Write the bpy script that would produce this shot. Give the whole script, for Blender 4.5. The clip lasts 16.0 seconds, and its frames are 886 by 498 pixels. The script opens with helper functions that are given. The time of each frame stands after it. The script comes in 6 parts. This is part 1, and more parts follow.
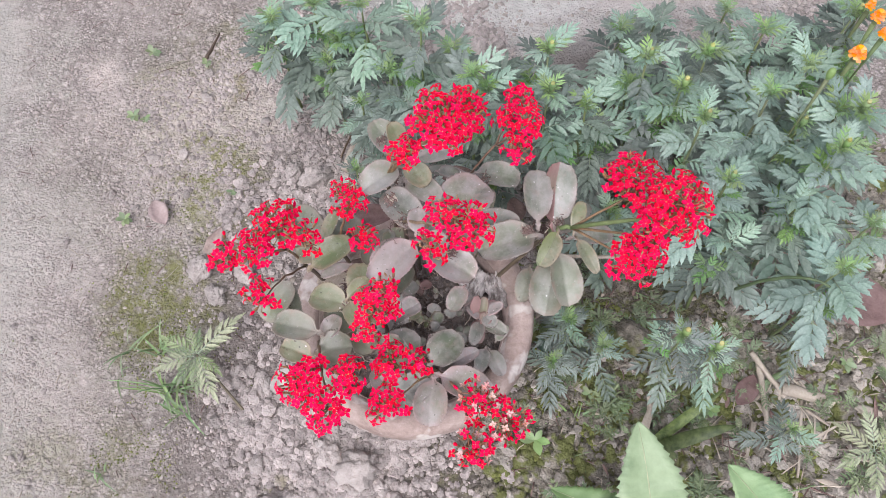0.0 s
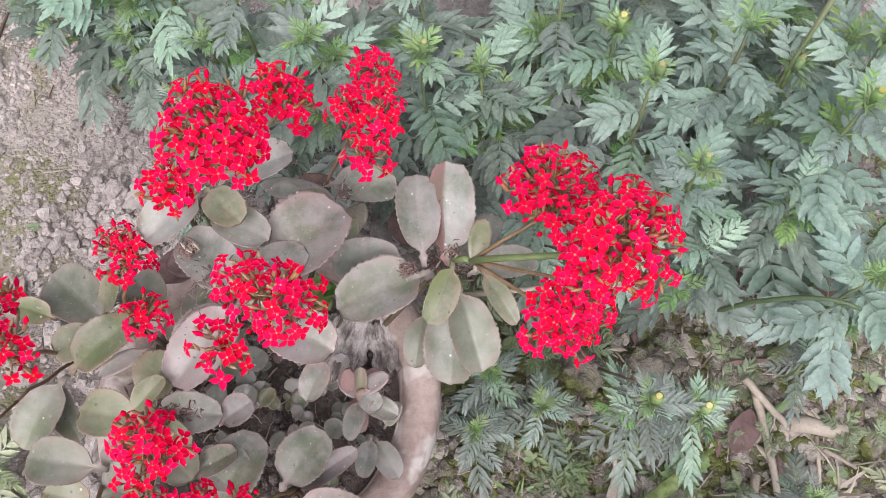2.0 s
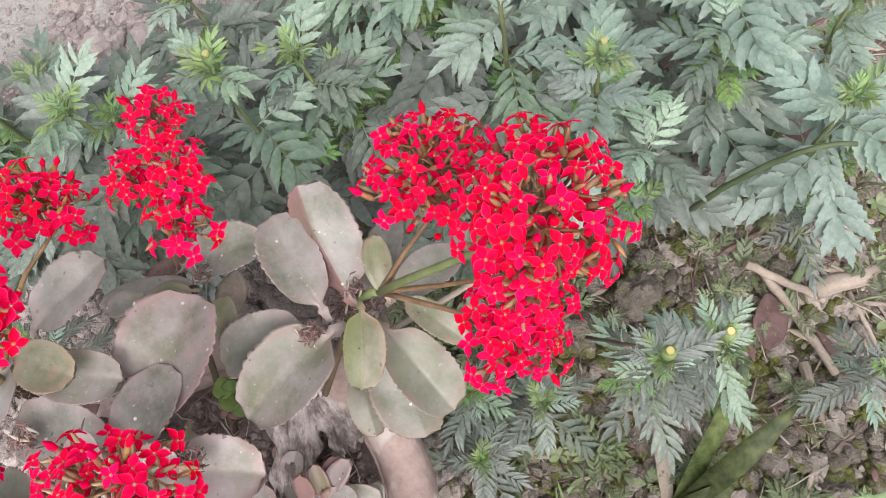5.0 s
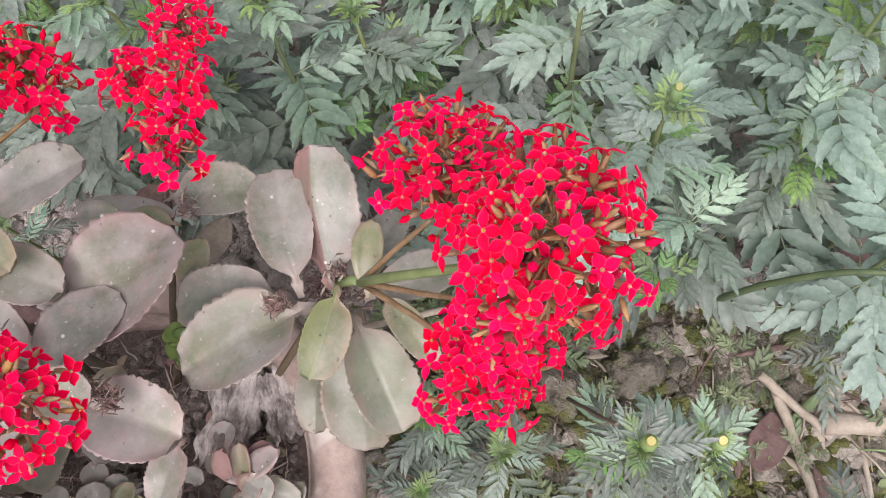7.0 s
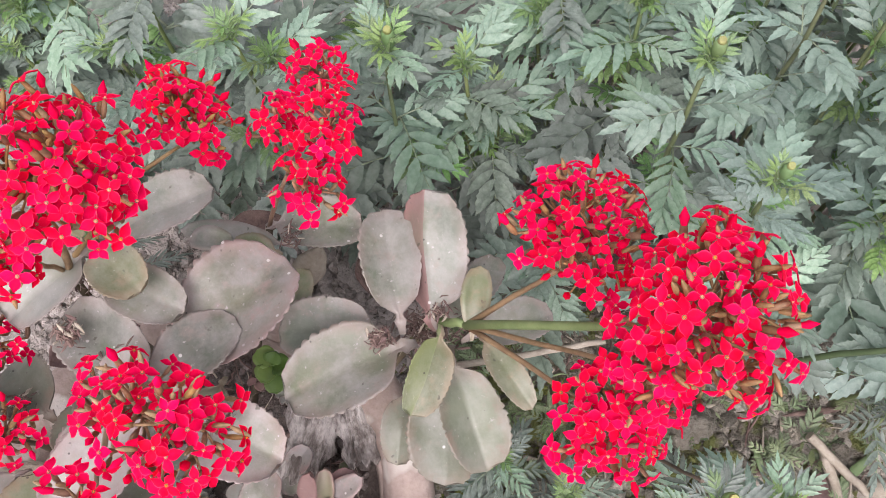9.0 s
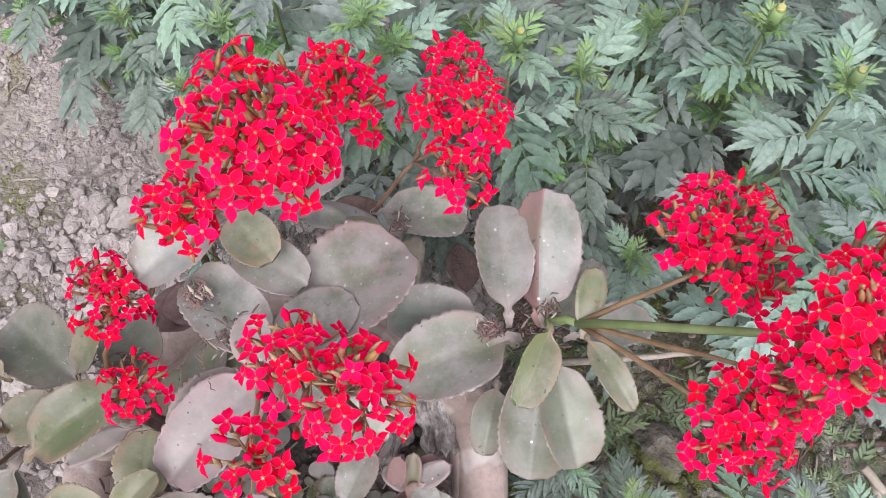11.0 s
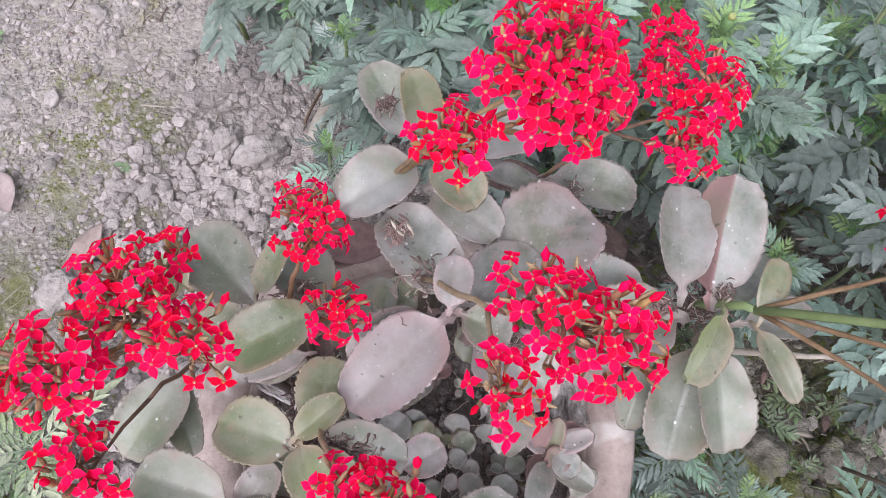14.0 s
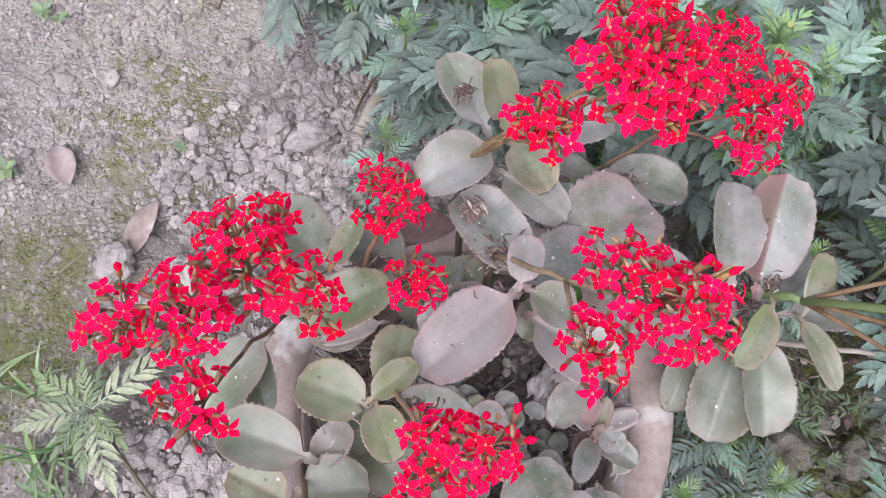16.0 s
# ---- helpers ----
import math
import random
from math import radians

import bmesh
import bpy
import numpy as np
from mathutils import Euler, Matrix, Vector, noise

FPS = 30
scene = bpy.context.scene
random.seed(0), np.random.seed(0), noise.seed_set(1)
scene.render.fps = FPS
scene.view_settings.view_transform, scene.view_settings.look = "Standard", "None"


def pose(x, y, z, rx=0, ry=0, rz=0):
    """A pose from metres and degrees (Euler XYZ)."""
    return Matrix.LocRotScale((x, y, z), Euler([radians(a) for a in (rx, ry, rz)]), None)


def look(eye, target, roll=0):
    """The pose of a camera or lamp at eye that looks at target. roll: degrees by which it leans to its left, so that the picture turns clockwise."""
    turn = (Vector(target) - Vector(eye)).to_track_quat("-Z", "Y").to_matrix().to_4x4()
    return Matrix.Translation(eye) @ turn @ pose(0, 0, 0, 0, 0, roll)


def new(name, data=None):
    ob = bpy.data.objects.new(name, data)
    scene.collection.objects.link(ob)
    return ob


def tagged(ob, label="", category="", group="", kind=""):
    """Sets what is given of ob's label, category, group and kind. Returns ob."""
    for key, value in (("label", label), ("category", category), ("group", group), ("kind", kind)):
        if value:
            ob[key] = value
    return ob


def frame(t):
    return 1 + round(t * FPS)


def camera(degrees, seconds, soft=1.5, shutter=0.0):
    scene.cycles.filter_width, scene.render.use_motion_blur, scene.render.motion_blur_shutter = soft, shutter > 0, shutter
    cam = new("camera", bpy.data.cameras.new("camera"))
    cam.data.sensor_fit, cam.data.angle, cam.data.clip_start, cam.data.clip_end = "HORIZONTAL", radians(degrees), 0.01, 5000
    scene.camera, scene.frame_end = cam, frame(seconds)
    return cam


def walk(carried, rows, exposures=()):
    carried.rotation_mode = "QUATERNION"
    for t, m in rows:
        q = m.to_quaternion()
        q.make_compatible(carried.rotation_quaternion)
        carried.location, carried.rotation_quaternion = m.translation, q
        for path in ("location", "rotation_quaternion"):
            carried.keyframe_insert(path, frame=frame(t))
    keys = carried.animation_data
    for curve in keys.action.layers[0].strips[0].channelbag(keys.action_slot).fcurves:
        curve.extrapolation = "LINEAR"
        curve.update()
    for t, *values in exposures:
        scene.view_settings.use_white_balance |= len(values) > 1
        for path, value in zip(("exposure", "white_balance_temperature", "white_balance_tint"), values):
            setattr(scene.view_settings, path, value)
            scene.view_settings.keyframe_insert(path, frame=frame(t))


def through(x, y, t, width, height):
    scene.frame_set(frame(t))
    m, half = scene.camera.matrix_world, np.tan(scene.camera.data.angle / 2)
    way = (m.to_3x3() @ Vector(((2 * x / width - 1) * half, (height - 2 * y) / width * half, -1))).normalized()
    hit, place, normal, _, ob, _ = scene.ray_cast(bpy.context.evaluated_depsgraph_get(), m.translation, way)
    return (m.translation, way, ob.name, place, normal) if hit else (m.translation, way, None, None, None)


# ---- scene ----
cam = camera(57.0, 16.0, soft=0.8, shutter=0.0)
PATH = [
    (0, (0.072, 0.039, 1.317), (-0.086, 0.862, -0.499), -5.5),
    (0.5, (0.056, 0.101, 1.267), (-0.127, 0.896, -0.559), -6.8),
    (1, (0.086, 0.166, 1.173), (-0.083, 0.927, -0.669), -7.1),
    (1.5, (0.114, 0.225, 1.076), (-0.033, 0.956, -0.78), -7.6),
    (2, (0.156, 0.278, 1.013), (0.08, 0.998, -0.851), -7.1),
    (2.5, (0.2, 0.341, 0.953), (0.203, 1.065, -0.911), -13.3),
    (3, (0.216, 0.36, 0.925), (0.241, 1.059, -0.949), -24.3),
    (3.5, (0.209, 0.352, 0.912), (0.211, 0.998, -0.981), -32.3),
    (4, (0.201, 0.353, 0.911), (0.198, 0.981, -0.988), -32.8),
    (4.2, (0.197, 0.353, 0.907), (0.2, 0.982, -0.992), -31.7),
    (6.3, (0.218, 0.37, 0.808), (0.17, 1.035, -1.077), -16.5),
    (6.5, (0.217, 0.366, 0.808), (0.167, 1.043, -1.073), -15.1),
    (7, (0.218, 0.365, 0.812), (0.169, 1.058, -1.063), -12.5),
    (7.5, (0.217, 0.364, 0.815), (0.176, 1.066, -1.057), -10.5),
    (8, (0.2, 0.369, 0.824), (0.16, 1.084, -1.043), -9.5),
    (8.5, (0.178, 0.375, 0.834), (0.14, 1.105, -1.028), -8.4),
    (9, (0.153, 0.377, 0.843), (0.112, 1.124, -1.012), -7.3),
    (9.2, (0.145, 0.375, 0.844), (0.104, 1.125, -1.01), -6.7),
    (11.3, (0.061, 0.36, 0.859), (0.028, 1.139, -0.983), -0.6),
    (11.5, (0.053, 0.357, 0.862), (0.018, 1.14, -0.978), -0.1),
    (12, (0.038, 0.341, 0.862), (-0.004, 1.125, -0.978), 0.7),
    (12.5, (0.007, 0.333, 0.863), (-0.041, 1.113, -0.978), 1.7),
    (13, (-0.022, 0.329, 0.858), (-0.077, 1.099, -0.987), 2.6),
    (13.5, (-0.037, 0.329, 0.854), (-0.091, 1.087, -0.996), 3.8),
    (14, (-0.042, 0.33, 0.851), (-0.095, 1.08, -1.002), 4.7),
    (14.5, (-0.058, 0.33, 0.851), (-0.112, 1.076, -1.004), 5.3),
    (15, (-0.074, 0.325, 0.851), (-0.131, 1.07, -1.004), 5.9),
    (15.5, (-0.088, 0.32, 0.854), (-0.145, 1.069, -0.999), 6.6),
    (16, (-0.084, 0.293, 0.875), (-0.142, 1.053, -0.974), 7.0),
]
walk(cam, [(t, look(eye, target, roll)) for t, eye, target, roll in PATH], exposures=[(0.0, 0.50, 6150.0, 16.0), (1.5, 0.54, 6250.0, 16.0), (2.5, 0.56, 6400.0, 17.0), (6.3, 0.59, 6650.0, 18.0), (9.0, 0.60, 6500.0, 17.5), (12.0, 0.57, 6050.0, 16.5), (16.0, 0.57, 5900.0, 16.0)])


# ---- sky and sun: bright overcast day ----
world = bpy.data.worlds.new("overcast_sky")
scene.world = world
world.use_nodes = True
wn, wl = world.node_tree.nodes, world.node_tree.links
wn.clear()
sky = wn.new("ShaderNodeTexSky")
sky.sky_type = "NISHITA"
sky.sun_disc = False
sky.sun_elevation, sky.sun_rotation = radians(58), radians(200)
sky.air_density, sky.dust_density, sky.ozone_density = 1.0, 6.0, 1.0
hsv = wn.new("ShaderNodeHueSaturation")
hsv.inputs["Saturation"].default_value = 0.25
bg = wn.new("ShaderNodeBackground")
bg.inputs["Strength"].default_value = 0.15
wo = wn.new("ShaderNodeOutputWorld")
wl.new(sky.outputs[0], hsv.inputs["Color"])
wl.new(hsv.outputs[0], bg.inputs["Color"])
wl.new(bg.outputs[0], wo.inputs["Surface"])
sun = new("sun", bpy.data.lights.new("sun", "SUN"))
sun.data.energy, sun.data.angle, sun.data.color = 0.8, radians(35), (1.0, 0.98, 0.97)
sun.matrix_world = look((0.35, -0.6, 1.6), (0, 0.35, 0))

# ---- materials ----
def nodes_of(name):
    m = bpy.data.materials.new(name)
    m.use_nodes = True
    nt = m.node_tree
    return m, nt, nt.nodes["Principled BSDF"]


def noise_node(nt, scale, detail=4.0, rough=0.6, coord="Object", distort=0.0, shift=False):
    tc = nt.nodes.new("ShaderNodeTexCoord")
    n = nt.nodes.new("ShaderNodeTexNoise")
    n.inputs["Scale"].default_value, n.inputs["Detail"].default_value = scale, detail
    n.inputs["Roughness"].default_value, n.inputs["Distortion"].default_value = rough, distort
    src = tc.outputs[coord]
    if shift:  # no two pieces share a pattern
        far = nt.nodes.new("ShaderNodeVectorMath")
        far.operation = "MULTIPLY_ADD"
        far.inputs[1].default_value = (31.0, 17.0, 23.0)
        nt.links.new(nt.nodes.new("ShaderNodeObjectInfo").outputs["Random"], far.inputs[0])
        nt.links.new(src, far.inputs[2])
        src = far.outputs[0]
    nt.links.new(src, n.inputs["Vector"])
    return n


def ramp(nt, src, stops):
    r = nt.nodes.new("ShaderNodeValToRGB")
    e = r.color_ramp.elements
    while len(e) < len(stops):
        e.new(0.5)
    for el, (p, c) in zip(e, stops):
        el.position, el.color = p, (*c, 1) if len(c) == 3 else c
    nt.links.new(src, r.inputs["Fac"])
    return r


def mix(nt, fac, a, b, mode="MIX"):
    m = nt.nodes.new("ShaderNodeMix")
    m.data_type, m.blend_type = "RGBA", mode
    for sock, v in ((m.inputs[0], fac), (m.inputs[6], a), (m.inputs[7], b)):
        if isinstance(v, (int, float)):
            sock.default_value = v
        elif isinstance(v, tuple):
            sock.default_value = (*v, 1)
        else:
            nt.links.new(v, sock)
    return m.outputs[2]


def bump(nt, bsdf, src, strength, dist):
    b = nt.nodes.new("ShaderNodeBump")
    b.inputs["Strength"].default_value, b.inputs["Distance"].default_value = strength, dist
    nt.links.new(src, b.inputs["Height"])
    nt.links.new(b.outputs[0], bsdf.inputs["Normal"])


def grainy(name, dark, light, scale, rough=0.85, relief=0.4, dist=0.002, fine=0.0, vary=0.25, spots=None, island=False):
    """A surface with grain at two scales and a little change of tone from piece to piece."""
    m, nt, b = nodes_of(name)
    n1, n2 = noise_node(nt, scale, 5), noise_node(nt, fine or scale * 7, 3, 0.7)
    col = mix(nt, 0.4, ramp(nt, n1.outputs[0], [(0.3, dark), (0.7, light)]).outputs[0],
              ramp(nt, n2.outputs[0], [(0.3, dark), (0.7, light)]).outputs[0])
    if island:
        who = nt.nodes.new("ShaderNodeNewGeometry").outputs["Random Per Island"]
    else:
        who = nt.nodes.new("ShaderNodeObjectInfo").outputs["Random"]
    tone = ramp(nt, who, [(0.0, (1 - vary,) * 3), (1.0, (1.0,) * 3)])
    col = mix(nt, 1.0, col, tone.outputs[0], "MULTIPLY")
    if spots:
        size, tint, edge = spots
        n3 = noise_node(nt, size, 3, 0.6)
        col = mix(nt, ramp(nt, n3.outputs[0], [(edge, (0, 0, 0)), (edge + 0.08, (1, 1, 1))]).outputs[0], col, tint)
    nt.links.new(col, b.inputs["Base Color"])
    b.inputs["Roughness"].default_value = rough
    bump(nt, b, n2.outputs[0], relief, dist)
    return m


def leafy(name, dark, light, scale, rough=0.5, vary=(0.7, 1.25), through=0.0, hue=0.02, dust=None, relief=0.25, gloss=0.4, sat=(0.8, 1.12), edge=None, thin=0.0):
    """A leaf: mottled, changing in tone and hue from leaf to leaf, with dust specks where wanted."""
    m, nt, b = nodes_of(name)
    n1, n2 = noise_node(nt, scale, 4, shift=True), noise_node(nt, scale * 9, 3, 0.7, shift=True)
    col = ramp(nt, n1.outputs[0], [(0.32, dark), (0.68, light)]).outputs[0]
    info = nt.nodes.new("ShaderNodeObjectInfo")
    hs = nt.nodes.new("ShaderNodeHueSaturation")
    for sock, lo, hi in (("Value", *vary), ("Hue", 0.5 - hue, 0.5 + hue), ("Saturation", *sat)):
        mr = nt.nodes.new("ShaderNodeMapRange")
        mr.inputs["To Min"].default_value, mr.inputs["To Max"].default_value = lo, hi
        src = info.outputs["Random"]
        if sock != "Value":
            fr = nt.nodes.new("ShaderNodeMath")
            fr.operation = "MULTIPLY"
            fr.inputs[1].default_value = 7.3 if sock == "Hue" else 13.7
            fr2 = nt.nodes.new("ShaderNodeMath")
            fr2.operation = "FRACT"
            nt.links.new(src, fr.inputs[0])
            nt.links.new(fr.outputs[0], fr2.inputs[0])
            src = fr2.outputs[0]
        nt.links.new(src, mr.inputs["Value"])
        nt.links.new(mr.outputs[0], hs.inputs[sock])
    nt.links.new(col, hs.inputs["Color"])
    col = hs.outputs[0]
    if dust:
        n7 = noise_node(nt, 9, 3, 0.6, shift=True)
        col = mix(nt, ramp(nt, n7.outputs[0], [(0.44, (0, 0, 0)), (0.64, (0.75, 0.75, 0.75))]).outputs[0], col, (0.16, 0.18, 0.10))
    if edge:  # the margin of the blade takes another tint, raggedly
        tc = nt.nodes.new("ShaderNodeTexCoord")
        mp = nt.nodes.new("ShaderNodeMapping")
        mp.inputs["Location"].default_value, mp.inputs["Scale"].default_value = (-1.32, -1, 0), (2.25, 2, 0)
        ln = nt.nodes.new("ShaderNodeVectorMath")
        ln.operation = "LENGTH"
        nt.links.new(tc.outputs["Generated"], mp.inputs["Vector"])
        nt.links.new(mp.outputs[0], ln.inputs[0])
        ad = nt.nodes.new("ShaderNodeMath")
        ad.operation = "MULTIPLY_ADD"
        ad.inputs[1].default_value = 0.5
        nt.links.new(noise_node(nt, 60, 4, shift=True).outputs[0], ad.inputs[0])
        nt.links.new(ln.outputs["Value"], ad.inputs[2])
        col = mix(nt, ramp(nt, ad.outputs[0], [(0.95, (0, 0, 0)), (1.0, (0.15, 0.15, 0.15))]).outputs[0], col, edge)
        mm = nt.nodes.new("ShaderNodeMapRange")
        for k, v in (("From Min", 1.0), ("From Max", 1.3), ("To Min", 0.0), ("To Max", 0.75)):
            mm.inputs[k].default_value = v
        nt.links.new(ad.outputs[0], mm.inputs["Value"])
        col = mix(nt, mm.outputs[0], col, edge)
    if dust:
        n3 = noise_node(nt, 230, 3, 0.6, shift=True)
        col = mix(nt, ramp(nt, n3.outputs[0], [(0.655, (0, 0, 0)), (0.72, (0.85, 0.85, 0.85))]).outputs[0], col, dust)
        n4 = noise_node(nt, 28, 6, 0.72, shift=True)
        col = mix(nt, ramp(nt, n4.outputs[0], [(0.42, (0, 0, 0)), (0.72, (0.7, 0.7, 0.7))]).outputs[0], col, dust)
        n6 = noise_node(nt, 150, 2, 0.5, shift=True)
        col = mix(nt, ramp(nt, n6.outputs[0], [(0.24, (0.75, 0.75, 0.75)), (0.30, (0, 0, 0))]).outputs[0], col, (0.07, 0.065, 0.05))
        for scale, tint, share_of in ((75, (0.62, 0.60, 0.585), 0.72), (110, (0.06, 0.052, 0.045), 0.80)):  # droppings and dark specks
            vor = nt.nodes.new("ShaderNodeTexVoronoi")
            vor.inputs["Scale"].default_value = scale
            src = n7.inputs["Vector"].links[0].from_socket
            nt.links.new(src, vor.inputs["Vector"])
            dot = ramp(nt, vor.outputs["Distance"], [(0.065, (1, 1, 1)), (0.10, (0, 0, 0))]).outputs[0]
            sep = nt.nodes.new("ShaderNodeSeparateColor")
            nt.links.new(vor.outputs["Color"], sep.inputs[0])
            few = ramp(nt, sep.outputs[0], [(share_of, (0, 0, 0)), (share_of + 0.02, (1, 1, 1))]).outputs[0]
            col = mix(nt, times(nt, times(nt, dot, few), 0.85), col, tint)
        n5 = noise_node(nt, 45, 5, 0.75, shift=True)
        col = mix(nt, ramp(nt, n5.outputs[0], [(0.54, (0, 0, 0)), (0.72, (0.7, 0.7, 0.7))]).outputs[0], col, edge)
    nt.links.new(col, b.inputs["Base Color"])
    b.inputs["Roughness"].default_value = rough
    b.inputs["Specular IOR Level"].default_value = gloss
    if through:
        b.inputs["Subsurface Weight"].default_value = through
        b.inputs["Subsurface Radius"].default_value = (0.01, 0.015, 0.004)
        b.inputs["Subsurface Scale"].default_value = 0.15
    bump(nt, b, n2.outputs[0], relief, 0.001)
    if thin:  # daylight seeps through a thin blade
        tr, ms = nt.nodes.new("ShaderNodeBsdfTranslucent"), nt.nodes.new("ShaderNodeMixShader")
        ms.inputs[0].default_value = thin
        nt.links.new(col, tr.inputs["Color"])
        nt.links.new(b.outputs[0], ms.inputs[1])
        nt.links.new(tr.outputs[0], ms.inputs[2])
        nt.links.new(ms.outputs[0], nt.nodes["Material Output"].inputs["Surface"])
    return m


def patch(nt, x, y, r, soft=0.6):
    """1 near a place on the ground, 0 away from it, with a ragged edge."""
    tc = nt.nodes.new("ShaderNodeTexCoord")
    d = nt.nodes.new("ShaderNodeVectorMath")
    d.operation = "DISTANCE"
    d.inputs[1].default_value = (x, y, 0)
    nt.links.new(tc.outputs["Object"], d.inputs[0])
    n = noise_node(nt, 9, 5, 0.7)
    w = nt.nodes.new("ShaderNodeMath")
    w.operation = "MULTIPLY_ADD"
    w.inputs[1].default_value, w.inputs[2].default_value = r * 1.6, -r * 0.8
    nt.links.new(n.outputs[0], w.inputs[0])
    s = nt.nodes.new("ShaderNodeMath")
    s.operation = "ADD"
    nt.links.new(d.outputs["Value"], s.inputs[0])
    nt.links.new(w.outputs[0], s.inputs[1])
    mr = nt.nodes.new("ShaderNodeMapRange")
    mr.interpolation_type = "SMOOTHSTEP"
    for k, v in (("From Min", r * (1 - soft)), ("From Max", r), ("To Min", 1.0), ("To Max", 0.0)):
        mr.inputs[k].default_value = v
    nt.links.new(s.outputs[0], mr.inputs["Value"])
    return mr.outputs[0]


def times(nt, a, k):
    m = nt.nodes.new("ShaderNodeMath")
    m.operation = "MULTIPLY"
    for sock, v in ((m.inputs[0], a), (m.inputs[1], k)):
        if isinstance(v, (int, float)):
            sock.default_value = v
        else:
            nt.links.new(v, sock)
    return m.outputs[0]


def ground_material():
    """Dry pale silt, darker moist soil and painted shade among the plants, and thin moss in patches."""
    m, nt, b = nodes_of("dry_soil")
    big, mid, fine = noise_node(nt, 3.0, 5), noise_node(nt, 26, 8, 0.75), noise_node(nt, 120, 7, 0.8)
    col = ramp(nt, mid.outputs[0], [(0.28, (0.285, 0.247, 0.226)), (0.72, (0.475, 0.416, 0.385))]).outputs[0]
    col = mix(nt, 0.45, col, ramp(nt, fine.outputs[0], [(0.28, (0.21, 0.182, 0.165)), (0.68, (0.50, 0.44, 0.41))]).outputs[0])
    col = mix(nt, ramp(nt, big.outputs[0], [(0.5, (0, 0, 0)), (0.7, (0.55, 0.55, 0.55))]).outputs[0], col, (0.45, 0.395, 0.365))
    blotch = noise_node(nt, 8.5, 6, 0.7)
    col = mix(nt, ramp(nt, blotch.outputs[0], [(0.49, (0, 0, 0)), (0.66, (0.85, 0.85, 0.85))]).outputs[0], col, (0.54, 0.476, 0.44))
    col = mix(nt, ramp(nt, blotch.outputs[0], [(0.30, (0.7, 0.7, 0.7)), (0.46, (0, 0, 0))]).outputs[0], col, (0.23, 0.205, 0.17))
    grit = noise_node(nt, 170, 6, 0.8, distort=0.6)
    col = mix(nt, ramp(nt, grit.outputs[0], [(0.60, (0, 0, 0)), (0.68, (0.8, 0.8, 0.8))]).outputs[0], col, (0.60, 0.54, 0.50))
    col = mix(nt, ramp(nt, grit.outputs[0], [(0.33, (0.35, 0.35, 0.35)), (0.42, (0, 0, 0))]).outputs[0], col, (0.21, 0.185, 0.155))
    flake = noise_node(nt, 55, 9, 0.85, distort=0.4)
    col = mix(nt, ramp(nt, flake.outputs[0], [(0.53, (0, 0, 0)), (0.59, (0.75, 0.75, 0.75))]).outputs[0], col, (0.56, 0.49, 0.454))
    col = mix(nt, ramp(nt, flake.outputs[0], [(0.40, (0.85, 0.85, 0.85)), (0.45, (0, 0, 0))]).outputs[0], col, (0.175, 0.152, 0.13))
    tcv, wob = nt.nodes.new("ShaderNodeTexCoord"), noise_node(nt, 60, 3)
    warp = nt.nodes.new("ShaderNodeVectorMath")
    warp.operation = "MULTIPLY_ADD"
    warp.inputs[1].default_value = (0.012,) * 3
    nt.links.new(wob.outputs["Color"], warp.inputs[0])
    nt.links.new(tcv.outputs["Object"], warp.inputs[2])
    relief = flake.outputs[0]
    for scale, depth in ((70, 0.8), (170, 0.7)):
        vor = nt.nodes.new("ShaderNodeTexVoronoi")
        vor.inputs["Scale"].default_value = scale
        nt.links.new(warp.outputs[0], vor.inputs["Vector"])
        gap = ramp(nt, vor.outputs["Distance"], [(0.30, (0, 0, 0)), (0.62, (1, 1, 1))]).outputs[0]
        some = ramp(nt, noise_node(nt, scale / 9, 5, 0.7).outputs[0], [(0.38, (0, 0, 0)), (0.56, (1, 1, 1))]).outputs[0]
        grain = nt.nodes.new("ShaderNodeSeparateColor")
        nt.links.new(vor.outputs["Color"], grain.inputs[0])
        tone = ramp(nt, grain.outputs[0], [(0.0, (0.31, 0.27, 0.247)), (0.6, (0.48, 0.423, 0.394)), (1.0, (0.72, 0.652, 0.62))]).outputs[0]
        tone = mix(nt, gap, tone, (0.21, 0.183, 0.162))
        col = mix(nt, times(nt, some, depth), col, tone)
        lower = nt.nodes.new("ShaderNodeMath")
        lower.operation = "MULTIPLY_ADD"
        lower.inputs[1].default_value = -0.45
        nt.links.new(times(nt, gap, some), lower.inputs[0])
        nt.links.new(relief, lower.inputs[2])
        relief = lower.outputs[0]
    # powdery pale patches
    for x, y, r, k in ((-0.49, 0.88, 0.22, 0.5), (-0.57, 0.70, 0.16, 0.5), (-0.80, 0.30, 0.32, 0.3), (-0.62, 0.05, 0.25, 0.35), (-0.72, 0.86, 0.16, 0.45), (-0.78, 0.55, 0.2, 0.4), (-0.70, 0.28, 0.2, 0.4), (-0.765, 0.965, 0.06, 1.0), (-0.545, 0.885, 0.09, 0.7), (-0.60, 0.86, 0.17, 0.65), (-0.42, 0.93, 0.12, 0.55), (-0.51, 0.68, 0.10, 0.5)):
        col = mix(nt, times(nt, patch(nt, x, y, r, 0.9), k), col, ramp(nt, fine.outputs[0], [(0.3, (0.50, 0.437, 0.395)), (0.7, (0.70, 0.625, 0.575))]).outputs[0])
    # painted shade: darker earth in the gaps between the crumbs round the pot
    crumb_shade = ramp(nt, mid.outputs[0], [(0.3, (0.13, 0.11, 0.097)), (0.7, (0.33, 0.285, 0.258))]).outputs[0]
